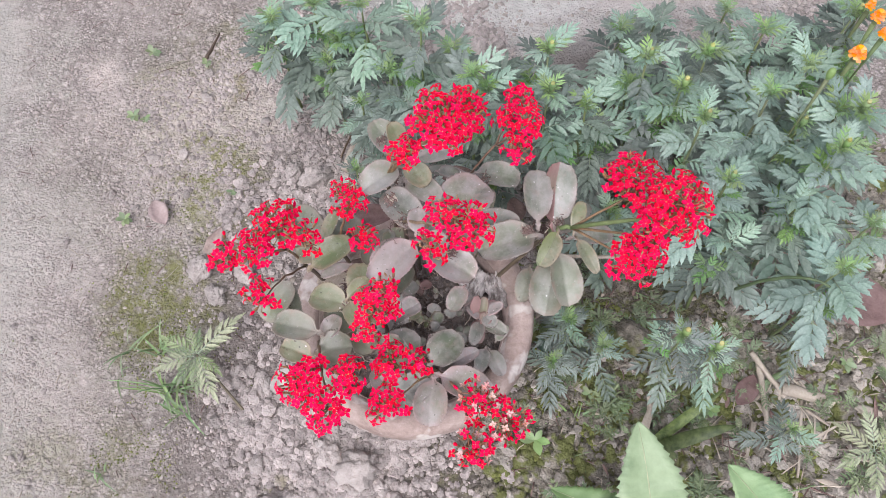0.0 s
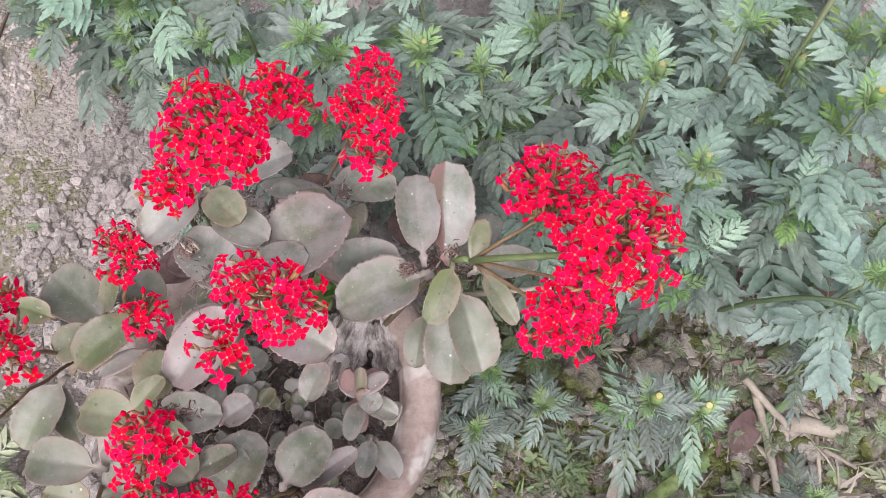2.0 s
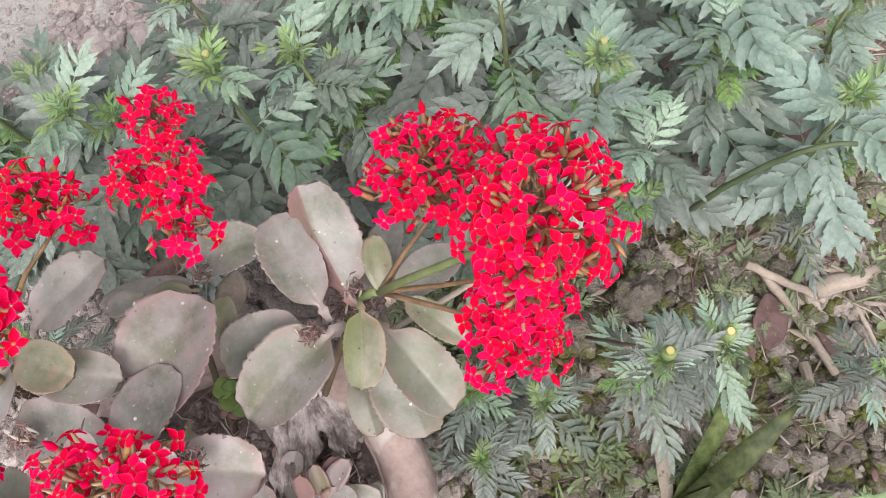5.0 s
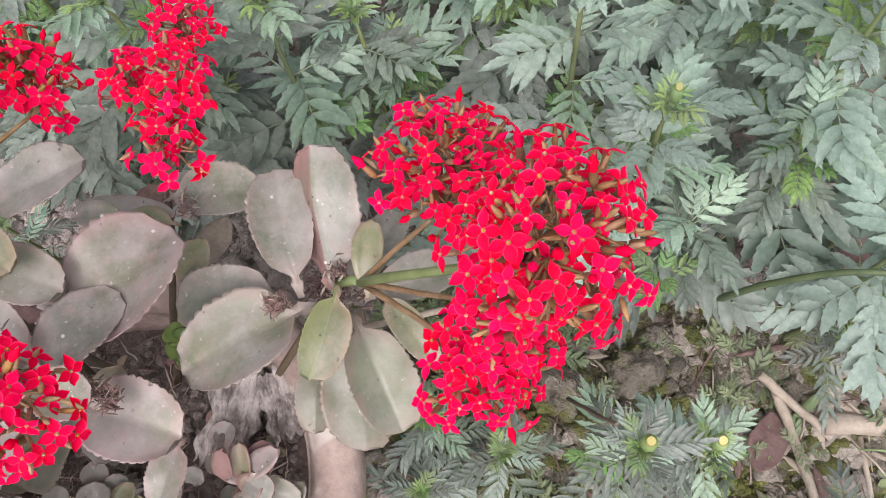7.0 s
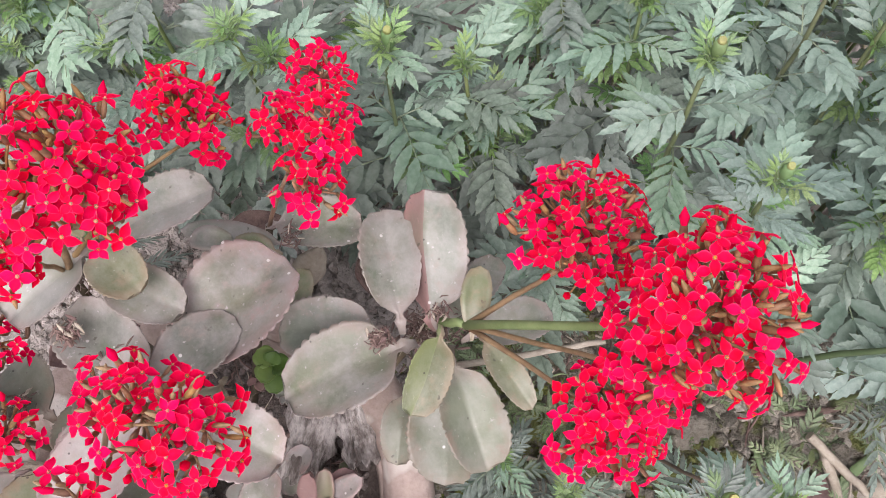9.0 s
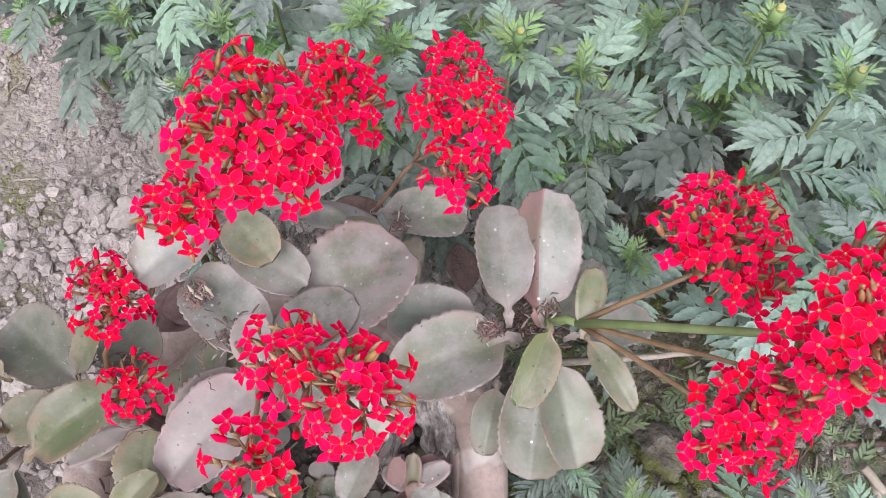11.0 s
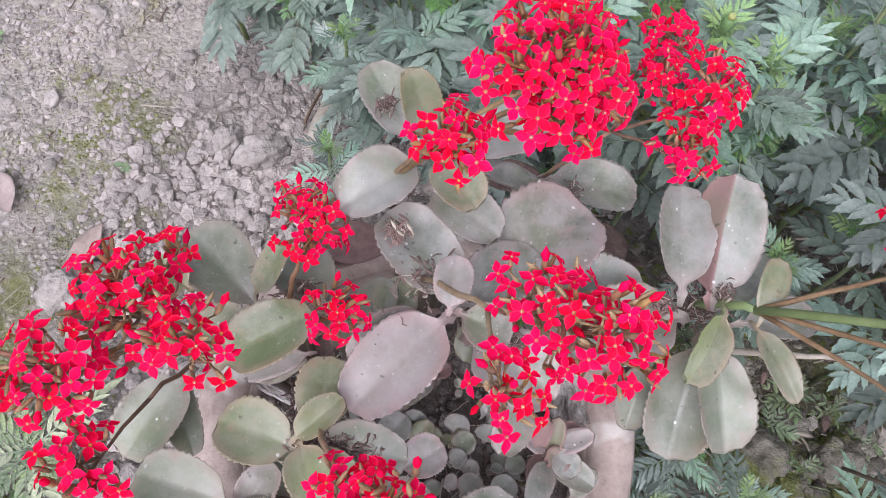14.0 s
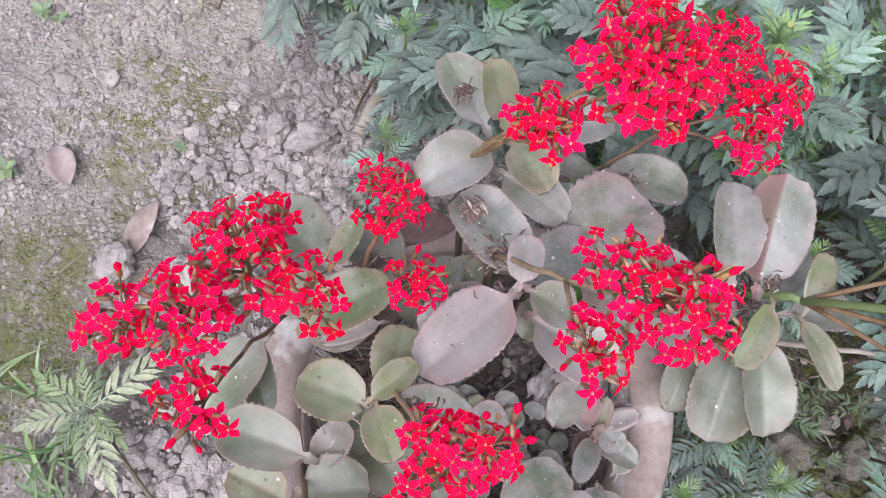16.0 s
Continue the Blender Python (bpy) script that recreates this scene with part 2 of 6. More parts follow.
    for x, y, r, k in ((-0.16, 0.36, 0.40, 0.85), (-0.29, 0.66, 0.22, 0.6)):
        col = mix(nt, times(nt, patch(nt, x, y, r, 0.5), k), col, crumb_shade)
    # greyer trodden path, blotched with fine moss and dust
    trodden = ramp(nt, mid.outputs[0], [(0.32, (0.34, 0.325, 0.28)), (0.66, (0.60, 0.565, 0.51))]).outputs[0]
    trodden = mix(nt, 0.4, trodden, ramp(nt, fine.outputs[0], [(0.3, (0.40, 0.38, 0.335)), (0.7, (0.58, 0.552, 0.497))]).outputs[0])
    for x, y, r in ((-1.0, 0.52, 0.42), (-0.86, 0.14, 0.34), (-1.08, 0.95, 0.3)):
        col = mix(nt, times(nt, patch(nt, x, y, r, 0.7), 0.72), col, trodden)
    speck = ramp(nt, noise_node(nt, 75, 7, 0.8).outputs[0], [(0.46, (0, 0, 0)), (0.56, (1, 1, 1))]).outputs[0]
    for x, y, r in ((-0.66, 0.76, 0.26), (-0.62, 1.05, 0.2), (-0.55, 0.45, 0.20)):
        col = mix(nt, times(nt, times(nt, speck, patch(nt, x, y, r, 0.9)), 0.5), col, (0.19, 0.175, 0.125))
    # moist humus, its dark tone deepened to paint shade between the lumps
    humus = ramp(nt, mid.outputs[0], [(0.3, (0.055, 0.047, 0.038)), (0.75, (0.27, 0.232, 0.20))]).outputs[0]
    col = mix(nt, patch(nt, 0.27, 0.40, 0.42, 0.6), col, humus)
    # shade under the marigolds, put into the soil colour by two dark patches
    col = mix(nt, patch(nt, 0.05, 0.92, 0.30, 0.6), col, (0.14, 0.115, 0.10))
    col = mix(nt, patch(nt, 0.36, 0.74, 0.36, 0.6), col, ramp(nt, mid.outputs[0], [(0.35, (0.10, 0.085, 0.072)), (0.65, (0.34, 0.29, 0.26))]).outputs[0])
    col = mix(nt, patch(nt, 0.20, 1.55, 0.62, 0.45), col, ramp(nt, mid.outputs[0], [(0.3, (0.36, 0.325, 0.30)), (0.7, (0.56, 0.515, 0.485))]).outputs[0])
    col = mix(nt, times(nt, patch(nt, -0.06, 1.28, 0.36, 0.8), 0.85), col, ramp(nt, mid.outputs[0], [(0.3, (0.47, 0.475, 0.435)), (0.7, (0.66, 0.66, 0.63))]).outputs[0])
    # shadow band along the far edge of the marigolds, painted on the soil
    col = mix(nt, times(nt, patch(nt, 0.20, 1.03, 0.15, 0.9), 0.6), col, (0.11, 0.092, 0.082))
    col = mix(nt, times(nt, patch(nt, 0.54, 0.86, 0.16, 0.7), 0.9), col, ramp(nt, mid.outputs[0], [(0.3, (0.26, 0.22, 0.195)), (0.7, (0.56, 0.49, 0.455))]).outputs[0])
    col = mix(nt, times(nt, patch(nt, 0.66, 0.46, 0.22, 0.6), 0.85), col, ramp(nt, mid.outputs[0], [(0.3, (0.19, 0.165, 0.145)), (0.7, (0.44, 0.39, 0.35))]).outputs[0])
    moss = noise_node(nt, 16, 6, 0.8)
    mm = ramp(nt, moss.outputs[0], [(0.42, (0, 0, 0)), (0.56, (1, 1, 1))]).outputs[0]
    green = ramp(nt, fine.outputs[0], [(0.3, (0.11, 0.115, 0.03)), (0.7, (0.27, 0.27, 0.10))]).outputs[0]
    for x, y, r, k in ((-0.535, 0.50, 0.14, 0.9), (-0.485, 0.735, 0.13, 0.85), (0.30, 0.33, 0.36, 0.9), (-0.55, 0.95, 0.2, 0.3), (0.55, 0.45, 0.30, 0.7), (-0.62, 0.15, 0.2, 0.35)):
        col = mix(nt, times(nt, times(nt, mm, patch(nt, x, y, r)), k), col, green)
    nt.links.new(col, b.inputs["Base Color"])
    b.inputs["Roughness"].default_value = 0.95
    hb = nt.nodes.new("ShaderNodeMath")
    hb.operation = "ADD"
    nt.links.new(mid.outputs[0], hb.inputs[0])
    nt.links.new(relief, hb.inputs[1])
    bump(nt, b, hb.outputs[0], 0.9, 0.008)
    return m


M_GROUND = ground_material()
M_CLOD = grainy("soil_clod", (0.31, 0.268, 0.248), (0.59, 0.52, 0.488), 30, 0.95, 0.6, 0.003, vary=0.45, island=True, spots=(9, (0.25, 0.225, 0.15), 0.62))
M_GRIT = grainy("silt_grit", (0.36, 0.313, 0.28), (0.57, 0.503, 0.458), 60, 0.95, 0.6, 0.003, vary=0.34, island=True)
M_STONE = grainy("pale_clod", (0.31, 0.272, 0.25), (0.57, 0.51, 0.475), 60, 0.95, 0.9, 0.004, fine=300, vary=0.3)
M_POTSOIL = grainy("pot_soil", (0.078, 0.058, 0.052), (0.28, 0.228, 0.205), 40, 0.95, 0.9, 0.004)
M_POTCRUMB = grainy("pot_crumb", (0.095, 0.073, 0.067), (0.41, 0.35, 0.325), 60, 0.95, 0.8, 0.003, vary=0.6, island=True)
def bark_material():
    """Silvery weathered wood: pale fibres along its length with dark fissures between them."""
    m, nt, b = nodes_of("weathered_bark")
    tc, mp = nt.nodes.new("ShaderNodeTexCoord"), nt.nodes.new("ShaderNodeMapping")
    mp.inputs["Scale"].default_value = (34, 105, 60)
    n = nt.nodes.new("ShaderNodeTexNoise")
    n.inputs["Scale"].default_value, n.inputs["Detail"].default_value, n.inputs["Roughness"].default_value = 1.0, 6, 0.7
    nt.links.new(tc.outputs["Object"], mp.inputs["Vector"])
    nt.links.new(mp.outputs[0], n.inputs["Vector"])
    col = ramp(nt, n.outputs[0], [(0.34, (0.06, 0.05, 0.045)), (0.43, (0.30, 0.26, 0.24)), (0.58, (0.66, 0.61, 0.585))]).outputs[0]
    blot = noise_node(nt, 40, 4)
    col = mix(nt, ramp(nt, blot.outputs[0], [(0.35, (0.8, 0.8, 0.8)), (0.52, (0, 0, 0))]).outputs[0], col, (0.12, 0.095, 0.085))
    nt.links.new(col, b.inputs["Base Color"])
    b.inputs["Roughness"].default_value = 0.9
    bump(nt, b, n.outputs[0], 1.0, 0.004)
    return m


M_BARK = bark_material()
M_CLAY = grainy("weathered_terracotta", (0.25, 0.178, 0.152), (0.565, 0.45, 0.405), 13, 0.85, 0.6, 0.002, fine=120, spots=(19, (0.57, 0.52, 0.485), 0.56))
M_LEAF = leafy("succulent_leaf_grey", (0.125, 0.152, 0.108), (0.31, 0.298, 0.278), 15, 0.36, vary=(0.74, 1.04), dust=(0.41, 0.385, 0.375), edge=(0.30, 0.235, 0.215))
M_LEAF_GREEN = leafy("succulent_leaf_green", (0.10, 0.132, 0.048), (0.225, 0.235, 0.13), 15, 0.36, vary=(0.7, 1.12), dust=(0.32, 0.315, 0.26), edge=(0.31, 0.225, 0.16))
M_LEAF_OLIVE = leafy("succulent_leaf_olive", (0.10, 0.124, 0.078), (0.225, 0.23, 0.18), 15, 0.34, vary=(0.8, 1.0), dust=(0.30, 0.295, 0.268), edge=(0.25, 0.185, 0.15))
M_LEAF_PINK = leafy("succulent_leaf_pink", (0.165, 0.162, 0.13), (0.345, 0.297, 0.288), 15, 0.34, vary=(0.78, 1.08), dust=(0.425, 0.385, 0.385), edge=(0.35, 0.235, 0.225))
M_STEM = leafy("green_stem", (0.12, 0.155, 0.06), (0.20, 0.25, 0.11), 40, 0.5)
M_STEM_GREEN = leafy("deep_green_stem", (0.07, 0.115, 0.04), (0.13, 0.19, 0.075), 40, 0.5)
M_STEM_BROWN = leafy("brown_stem", (0.07, 0.05, 0.033), (0.16, 0.12, 0.08), 40, 0.6)
M_CALYX = leafy("olive_calyx", (0.19, 0.102, 0.05), (0.34, 0.202, 0.10), 200, 0.5)
M_STEM_OLIVE = leafy("reddish_stalk", (0.15, 0.088, 0.05), (0.28, 0.18, 0.11), 60, 0.5)
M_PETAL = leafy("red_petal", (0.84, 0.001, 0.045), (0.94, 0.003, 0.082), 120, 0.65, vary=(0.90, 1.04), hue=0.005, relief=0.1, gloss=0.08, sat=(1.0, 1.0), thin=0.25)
M_PETAL_EDGE = leafy("petal_margin", (0.86, 0.015, 0.085), (0.92, 0.04, 0.14), 120, 0.65, vary=(0.85, 1.05), hue=0.004, relief=0.1, gloss=0.1, sat=(1.0, 1.0))
M_PETAL_EYE = leafy("orange_eye", (0.8, 0.14, 0.05), (0.85, 0.28, 0.09), 200, 0.5)
M_WILT = leafy("wilted_petal", (0.46, 0.19, 0.17), (0.62, 0.38, 0.34), 120, 0.7)
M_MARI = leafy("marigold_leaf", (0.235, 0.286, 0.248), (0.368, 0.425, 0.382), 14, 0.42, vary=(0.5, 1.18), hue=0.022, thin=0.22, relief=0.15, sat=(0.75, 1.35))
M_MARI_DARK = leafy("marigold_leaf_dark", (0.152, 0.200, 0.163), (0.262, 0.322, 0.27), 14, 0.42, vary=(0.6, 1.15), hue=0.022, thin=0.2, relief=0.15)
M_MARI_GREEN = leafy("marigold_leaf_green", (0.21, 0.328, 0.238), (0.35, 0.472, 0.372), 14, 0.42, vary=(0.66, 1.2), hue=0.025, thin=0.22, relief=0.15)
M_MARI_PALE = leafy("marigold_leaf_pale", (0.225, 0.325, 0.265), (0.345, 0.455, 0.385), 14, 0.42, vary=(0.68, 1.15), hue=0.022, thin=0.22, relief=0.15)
M_RACHIS = leafy("pale_leaf_stalk", (0.20, 0.26, 0.17), (0.30, 0.36, 0.25), 40, 0.5)
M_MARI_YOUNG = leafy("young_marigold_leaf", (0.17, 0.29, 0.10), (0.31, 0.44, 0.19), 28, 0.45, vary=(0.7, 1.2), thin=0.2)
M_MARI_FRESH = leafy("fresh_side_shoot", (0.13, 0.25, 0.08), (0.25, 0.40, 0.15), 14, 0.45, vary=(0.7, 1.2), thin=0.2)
M_CLOD_MOSS = grainy("mossy_clod", (0.13, 0.113, 0.085), (0.53, 0.475, 0.40), 70, 0.95, 1.0, 0.006, fine=330, vary=0.5, island=True, spots=(26, (0.17, 0.185, 0.06), 0.48))
M_MOSS = grainy("moss", (0.12, 0.14, 0.03), (0.31, 0.33, 0.10), 60, 0.95, 0.9, 0.003, vary=0.5, island=True)
M_LEAF_BRIGHT = leafy("bright_leaf", (0.10, 0.19, 0.045), (0.19, 0.31, 0.09), 25, 0.4)
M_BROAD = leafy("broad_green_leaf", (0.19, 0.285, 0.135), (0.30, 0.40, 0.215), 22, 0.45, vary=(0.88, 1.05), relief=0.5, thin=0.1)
M_STRAP = leafy("strap_leaf", (0.04, 0.068, 0.02), (0.155, 0.20, 0.08), 90, 0.35, relief=0.5)
M_PALE = leafy("yellowing_leaf", (0.25, 0.29, 0.16), (0.42, 0.44, 0.26), 25, 0.5, vary=(0.7, 1.05))
M_GRASS = leafy("grass", (0.12, 0.20, 0.07), (0.26, 0.36, 0.17), 25, 0.5)
M_ORANGE = leafy("orange_petal", (0.85, 0.22, 0.005), (0.95, 0.36, 0.02), 60, 0.6, vary=(0.9, 1.1), hue=0.01, gloss=0.1)
M_REDLEAF = grainy("dead_red_leaf", (0.12, 0.066, 0.06), (0.28, 0.18, 0.168), 25, 0.7, 0.5, 0.002)
M_DULL = grainy("dull_dead_leaf", (0.24, 0.175, 0.165), (0.43, 0.345, 0.325), 25, 0.75, 0.5, 0.002)
M_DRY = grainy("dry_leaf", (0.085, 0.052, 0.045), (0.30, 0.20, 0.175), 60, 0.8, 0.5, 0.002)
M_STRAW = grainy("dry_stalk", (0.33, 0.275, 0.215), (0.58, 0.51, 0.43), 40, 0.8, 0.5, 0.002)
M_LUMP = grainy("crumbly_lump", (0.30, 0.26, 0.24), (0.61, 0.538, 0.505), 60, 0.95, 0.9, 0.004, fine=260, vary=0.42, island=True)
M_DRYLUMP = grainy("pale_dry_lump", (0.28, 0.25, 0.212), (0.61, 0.555, 0.49), 60, 0.95, 0.9, 0.004, fine=260, vary=0.45, island=True)
M_WEED = leafy("weed_leaf", (0.13, 0.185, 0.085), (0.27, 0.33, 0.18), 25, 0.5, vary=(0.6, 1.2), hue=0.02)
M_LEAF_RED = leafy("succulent_leaf_reddish", (0.17, 0.092, 0.086), (0.27, 0.165, 0.152), 17, 0.42, vary=(0.85, 1.1), dust=(0.30, 0.20, 0.19), edge=(0.27, 0.15, 0.14))
M_LEAF_LIME = leafy("succulent_leaf_lime", (0.15, 0.205, 0.06), (0.27, 0.315, 0.14), 17, 0.42, vary=(0.9, 1.1), dust=(0.36, 0.37, 0.30), edge=(0.22, 0.25, 0.10))
M_BUD_TOP = leafy("bud_top", (0.34, 0.34, 0.10), (0.46, 0.45, 0.18), 200, 0.5)
# ---- helpers ----
def part(name, bm, material, parent, label=""):
    me = bpy.data.meshes.new(name)
    bm.to_mesh(me)
    bm.free()
    for mat in material if isinstance(material, (list, tuple)) else (material,):
        me.materials.append(mat)
    ob = new(name, me)
    if parent is not None:
        ob.parent = parent
    if label:
        ob["label"] = label
    return ob


def thing(name, label, category, at=(0, 0, 0), group="", kind=""):
    ob = new(name)
    ob.location = at
    ob.empty_display_size = 0.02
    return tagged(ob, label, category, group, kind)


def share(name, mesh, parent, m):
    ob = new(name, mesh)
    ob.parent = parent
    ob.matrix_basis = m
    return ob


def smooth(bm):
    for f in bm.faces:
        f.smooth = True


def tube(bm, pts, radii, sides=6, mat=0):
    """A tapering stalk along pts."""
    rings, n = [], len(pts)
    for i, p in enumerate(pts):
        a = (pts[min(i + 1, n - 1)] - pts[max(i - 1, 0)]).normalized()
        u = a.cross(Vector((0.31, 0.87, 0.38))).normalized()
        v = a.cross(u)
        rings.append([bm.verts.new(p + radii[i] * (math.cos(k * math.tau / sides) * u + math.sin(k * math.tau / sides) * v)) for k in range(sides)])
    for r0, r1 in zip(rings, rings[1:]):
        for k in range(sides):
            f = bm.faces.new((r0[k], r0[(k + 1) % sides], r1[(k + 1) % sides], r1[k]))
            f.smooth, f.material_index = True, mat
    for ring in (rings[0][::-1], rings[-1]):
        bm.faces.new(ring).material_index = mat


def bend(a, b, lift=0.0, steps=7, wobble=0.0, rng=random):
    """Points of an arch from a to b, lifted in the middle."""
    a, b = Vector(a), Vector(b)
    out = []
    for i in range(steps):
        t = i / (steps - 1)
        p = a.lerp(b, t) + Vector((0, 0, lift * 4 * t * (1 - t)))
        if 0 < i < steps - 1:
            p += Vector([rng.uniform(-wobble, wobble) for _ in range(3)])
        out.append(p)
    return out


def aim(base, tip, up=(0, 0, 1), twist=0.0):
    """The pose of a blade: x from base to tip, z as near to up as it goes."""
    base, tip = Vector(base), Vector(tip)
    x = (tip - base).normalized()
    y = Vector(up).cross(x)
    y = y.normalized() if y.length > 1e-4 else Vector((0, 1, 0))
    z = x.cross(y)
    m = Matrix((x, y, z)).transposed().to_4x4()
    return Matrix.Translation(base) @ m @ Matrix.Rotation(radians(twist), 4, "X")


def solid(bm, rows, thick, mat=0):
    """A blade with thickness from rows of points; thick falls to a third at the margin."""
    nr, nc = len(rows), len(rows[0])
    top, low, made = [], [], []
    for r in rows:
        top.append([bm.verts.new(p) for p in r])
        low.append([bm.verts.new((p[0], p[1], p[2] - thick * (0.35 + 0.65 * (1 - abs(2 * j / (nc - 1) - 1) ** 3)))) for j, p in enumerate(r)])
    for i in range(nr - 1):
        for j in range(nc - 1):
            made.append(bm.faces.new((top[i][j], top[i + 1][j], top[i + 1][j + 1], top[i][j + 1])))
            made.append(bm.faces.new((low[i][j], low[i][j + 1], low[i + 1][j + 1], low[i + 1][j])))
        made.append(bm.faces.new((top[i][0], low[i][0], low[i + 1][0], top[i + 1][0])))
        made.append(bm.faces.new((top[i][-1], top[i + 1][-1], low[i + 1][-1], low[i][-1])))
    for j in range(nc - 1):
        made.append(bm.faces.new((top[0][j], top[0][j + 1], low[0][j + 1], low[0][j])))
        made.append(bm.faces.new((top[-1][j], low[-1][j], low[-1][j + 1], top[-1][j + 1])))
    for f in made:
        f.smooth, f.material_index = True, mat


def blade(bm, pts, widths, thick=0.0, mat=0, fold=0.2, up=(0, 0, 1)):
    """A strap leaf along pts."""
    rows = []
    n = len(pts)
    for i, p in enumerate(pts):
        a = (pts[min(i + 1, n - 1)] - pts[max(i - 1, 0)]).normalized()
        s = a.cross(Vector(up))
        s = s.normalized() if s.length > 1e-4 else Vector((1, 0, 0))
        w = widths[i] / 2
        lift = s.cross(a) * (fold * w)
        rows.append([tuple(p - s * w + lift), tuple(p), tuple(p + s * w + lift)])
    if thick:
        solid(bm, rows, thick, mat)
    else:
        vs = [[bm.verts.new(q) for q in r] for r in rows]
        for r0, r1 in zip(vs, vs[1:]):
            for j in range(2):
                f = bm.faces.new((r0[j], r1[j], r1[j + 1], r0[j + 1]))
                f.smooth, f.material_index = True, mat


# ---- ground ----
def ground_height(x, y):
    d = math.hypot(x + 0.2, y - 0.5)
    keep = 1 / (1 + (d / 3.0) ** 4)
    keep *= 0.25 + 0.75 * min(1, max(0, (x + 0.9) / 0.25))
    h = 0.012 * noise.noise((x * 3.1, y * 3.1, 0.3)) + 0.006 * noise.noise((x * 11, y * 11, 1.7)) + 0.003 * noise.noise((x * 37, y * 37, 4.1))
    return h * keep


def build_ground():
    near = [-1.5 + 0.0125 * i for i in range(241)]
    far = [1.5 + 0.06 * 1.32 ** k for k in range(1, 30)]
    axis = [-f for f in reversed(far)] + near + far
    verts = [(x, y + 0.55, ground_height(x, y + 0.55)) for y in axis for x in axis]
    n = len(axis)
    faces = [(j * n + i, j * n + i + 1, (j + 1) * n + i + 1, (j + 1) * n + i) for j in range(n - 1) for i in range(n - 1)]
    me = bpy.data.meshes.new("ground")
    me.from_pydata(verts, [], faces)
    me.polygons.foreach_set("use_smooth", [True] * len(faces))
    me.materials.append(M_GROUND)
    return tagged(new("ground", me), "dry pale silty garden soil with thin moss patches", "ground", kind="structure")


build_ground()

ICO = []
_b = bmesh.new()
bmesh.ops.create_icosphere(_b, subdivisions=1, radius=1)
_b.verts.index_update()
ICO = ([v.co.copy() for v in _b.verts], [[v.index for v in f.verts] for f in _b.faces])
bmesh.ops.subdivide_edges(_b, edges=_b.edges, cuts=1, use_grid_fill=True)
_b.verts.index_update()
ICO2 = ([v.co.normalized() for v in _b.verts], [[v.index for v in f.verts] for f in _b.faces])
bmesh.ops.subdivide_edges(_b, edges=_b.edges, cuts=1, use_grid_fill=True)
_b.verts.index_update()
ICO3 = ([v.co.normalized() for v in _b.verts], [[v.index for v in f.verts] for f in _b.faces])
bmesh.ops.subdivide_edges(_b, edges=_b.edges, cuts=1, use_grid_fill=True)
_b.verts.index_update()
ICO4 = ([v.co.normalized() for v in _b.verts], [[v.index for v in f.verts] for f in _b.faces])
_b.free()


def lump(rng, size, ball=None):
    """An uneven clod: points and faces round the origin."""
    pts, faces = ball or ICO
    s = Vector((rng.uniform(0.75, 1.25), rng.uniform(0.75, 1.25), rng.uniform(0.45, 0.85)))
    o = Vector([rng.uniform(-50, 50) for _ in range(3)])
    turn = Euler((rng.uniform(-0.5, 0.5), rng.uniform(-0.5, 0.5), rng.uniform(0, 6.3))).to_matrix()
    out = []
    for p in pts:
        k = 1 + 0.45 * noise.noise(p * 1.3 + o) + 0.25 * noise.noise(p * 3.1 + o)
        if ball:
            k += 0.22 * noise.noise(p * 6.3 + o) + 0.12 * noise.noise(p * 14.0 + o) + 0.06 * noise.noise(p * 29.0 + o)
        out.append(turn @ Vector((p.x * s.x, p.y * s.y, p.z * s.z)) * k * size)
    return out, faces


def crumbs(name, label, count, place, sizes, mat, seed, smooth_faces=False, ball=None):
    rng = random.Random(seed)
    verts, faces = [], []
    done = 0
    while done < count:
        spot = place(rng)
        if spot is None:
            continue
        x, y, z, k = spot
        size = (sizes[0] + (sizes[1] - sizes[0]) * rng.random() ** 2.6) * k
        pts, fs = lump(rng, size, ball)
        o = len(verts)
        verts += [(p.x + x, p.y + y, p.z + z + size * 0.25) for p in pts]
        faces += [[i + o for i in f] for f in fs]
        done += 1
    me = bpy.data.meshes.new(name)
    me.from_pydata(verts, [], faces)
    if smooth_faces:
        me.polygons.foreach_set("use_smooth", [True] * len(faces))
    me.materials.append(mat)
    return tagged(new(name, me), label, "soil", kind="stuff")


POT = Vector((-0.060, 0.441, 0.0))


def step(v):
    v = min(1.0, max(0.0, v))
    return v * v * (3 - 2 * v)


def clod_place(rng):
    """Crumbled soil lies packed round the pot and in one patch beyond, and thins out over the trodden path."""
    x, y = rng.uniform(-0.95, 0.12), rng.uniform(-0.02, 1.25)
    d = math.hypot(x - POT.x, y - POT.y)
    if d < 0.128:
        return None
    core = max(step((0.47 - d) / 0.22), 0.85 * step((0.25 - math.hypot(x + 0.335, (y - 0.74) * 0.9)) / 0.20), 0.48 * step((0.34 - math.hypot(x + 0.48, (y - 0.80) * 0.9)) / 0.25), 0.8 * step((0.14 - math.hypot(x + 0.06, y - 1.1)) / 0.08))
    drift = noise.noise((x * 6, y * 6, 7.7)) + 0.7 * noise.noise((x * 17, y * 17, 2.7))
    dense = core * min(1, max(0.15, 0.7 + 1.1 * drift)) + (1 - core) * min(0.75, max(0.10, 0.26 + 0.7 * drift))
    dense *= min(1, max(0.10, (math.hypot(x + 0.545, (y - 0.48) * 0.65) - 0.03) / 0.07))
    if x > -0.02 and y < 0.37:
        dense *= max(0.12, 1 - (x + 0.02) / 0.10)
    k = 0.46 + 0.54 * core
    return (x, y, ground_height(x, y), k) if rng.random() < dense else None


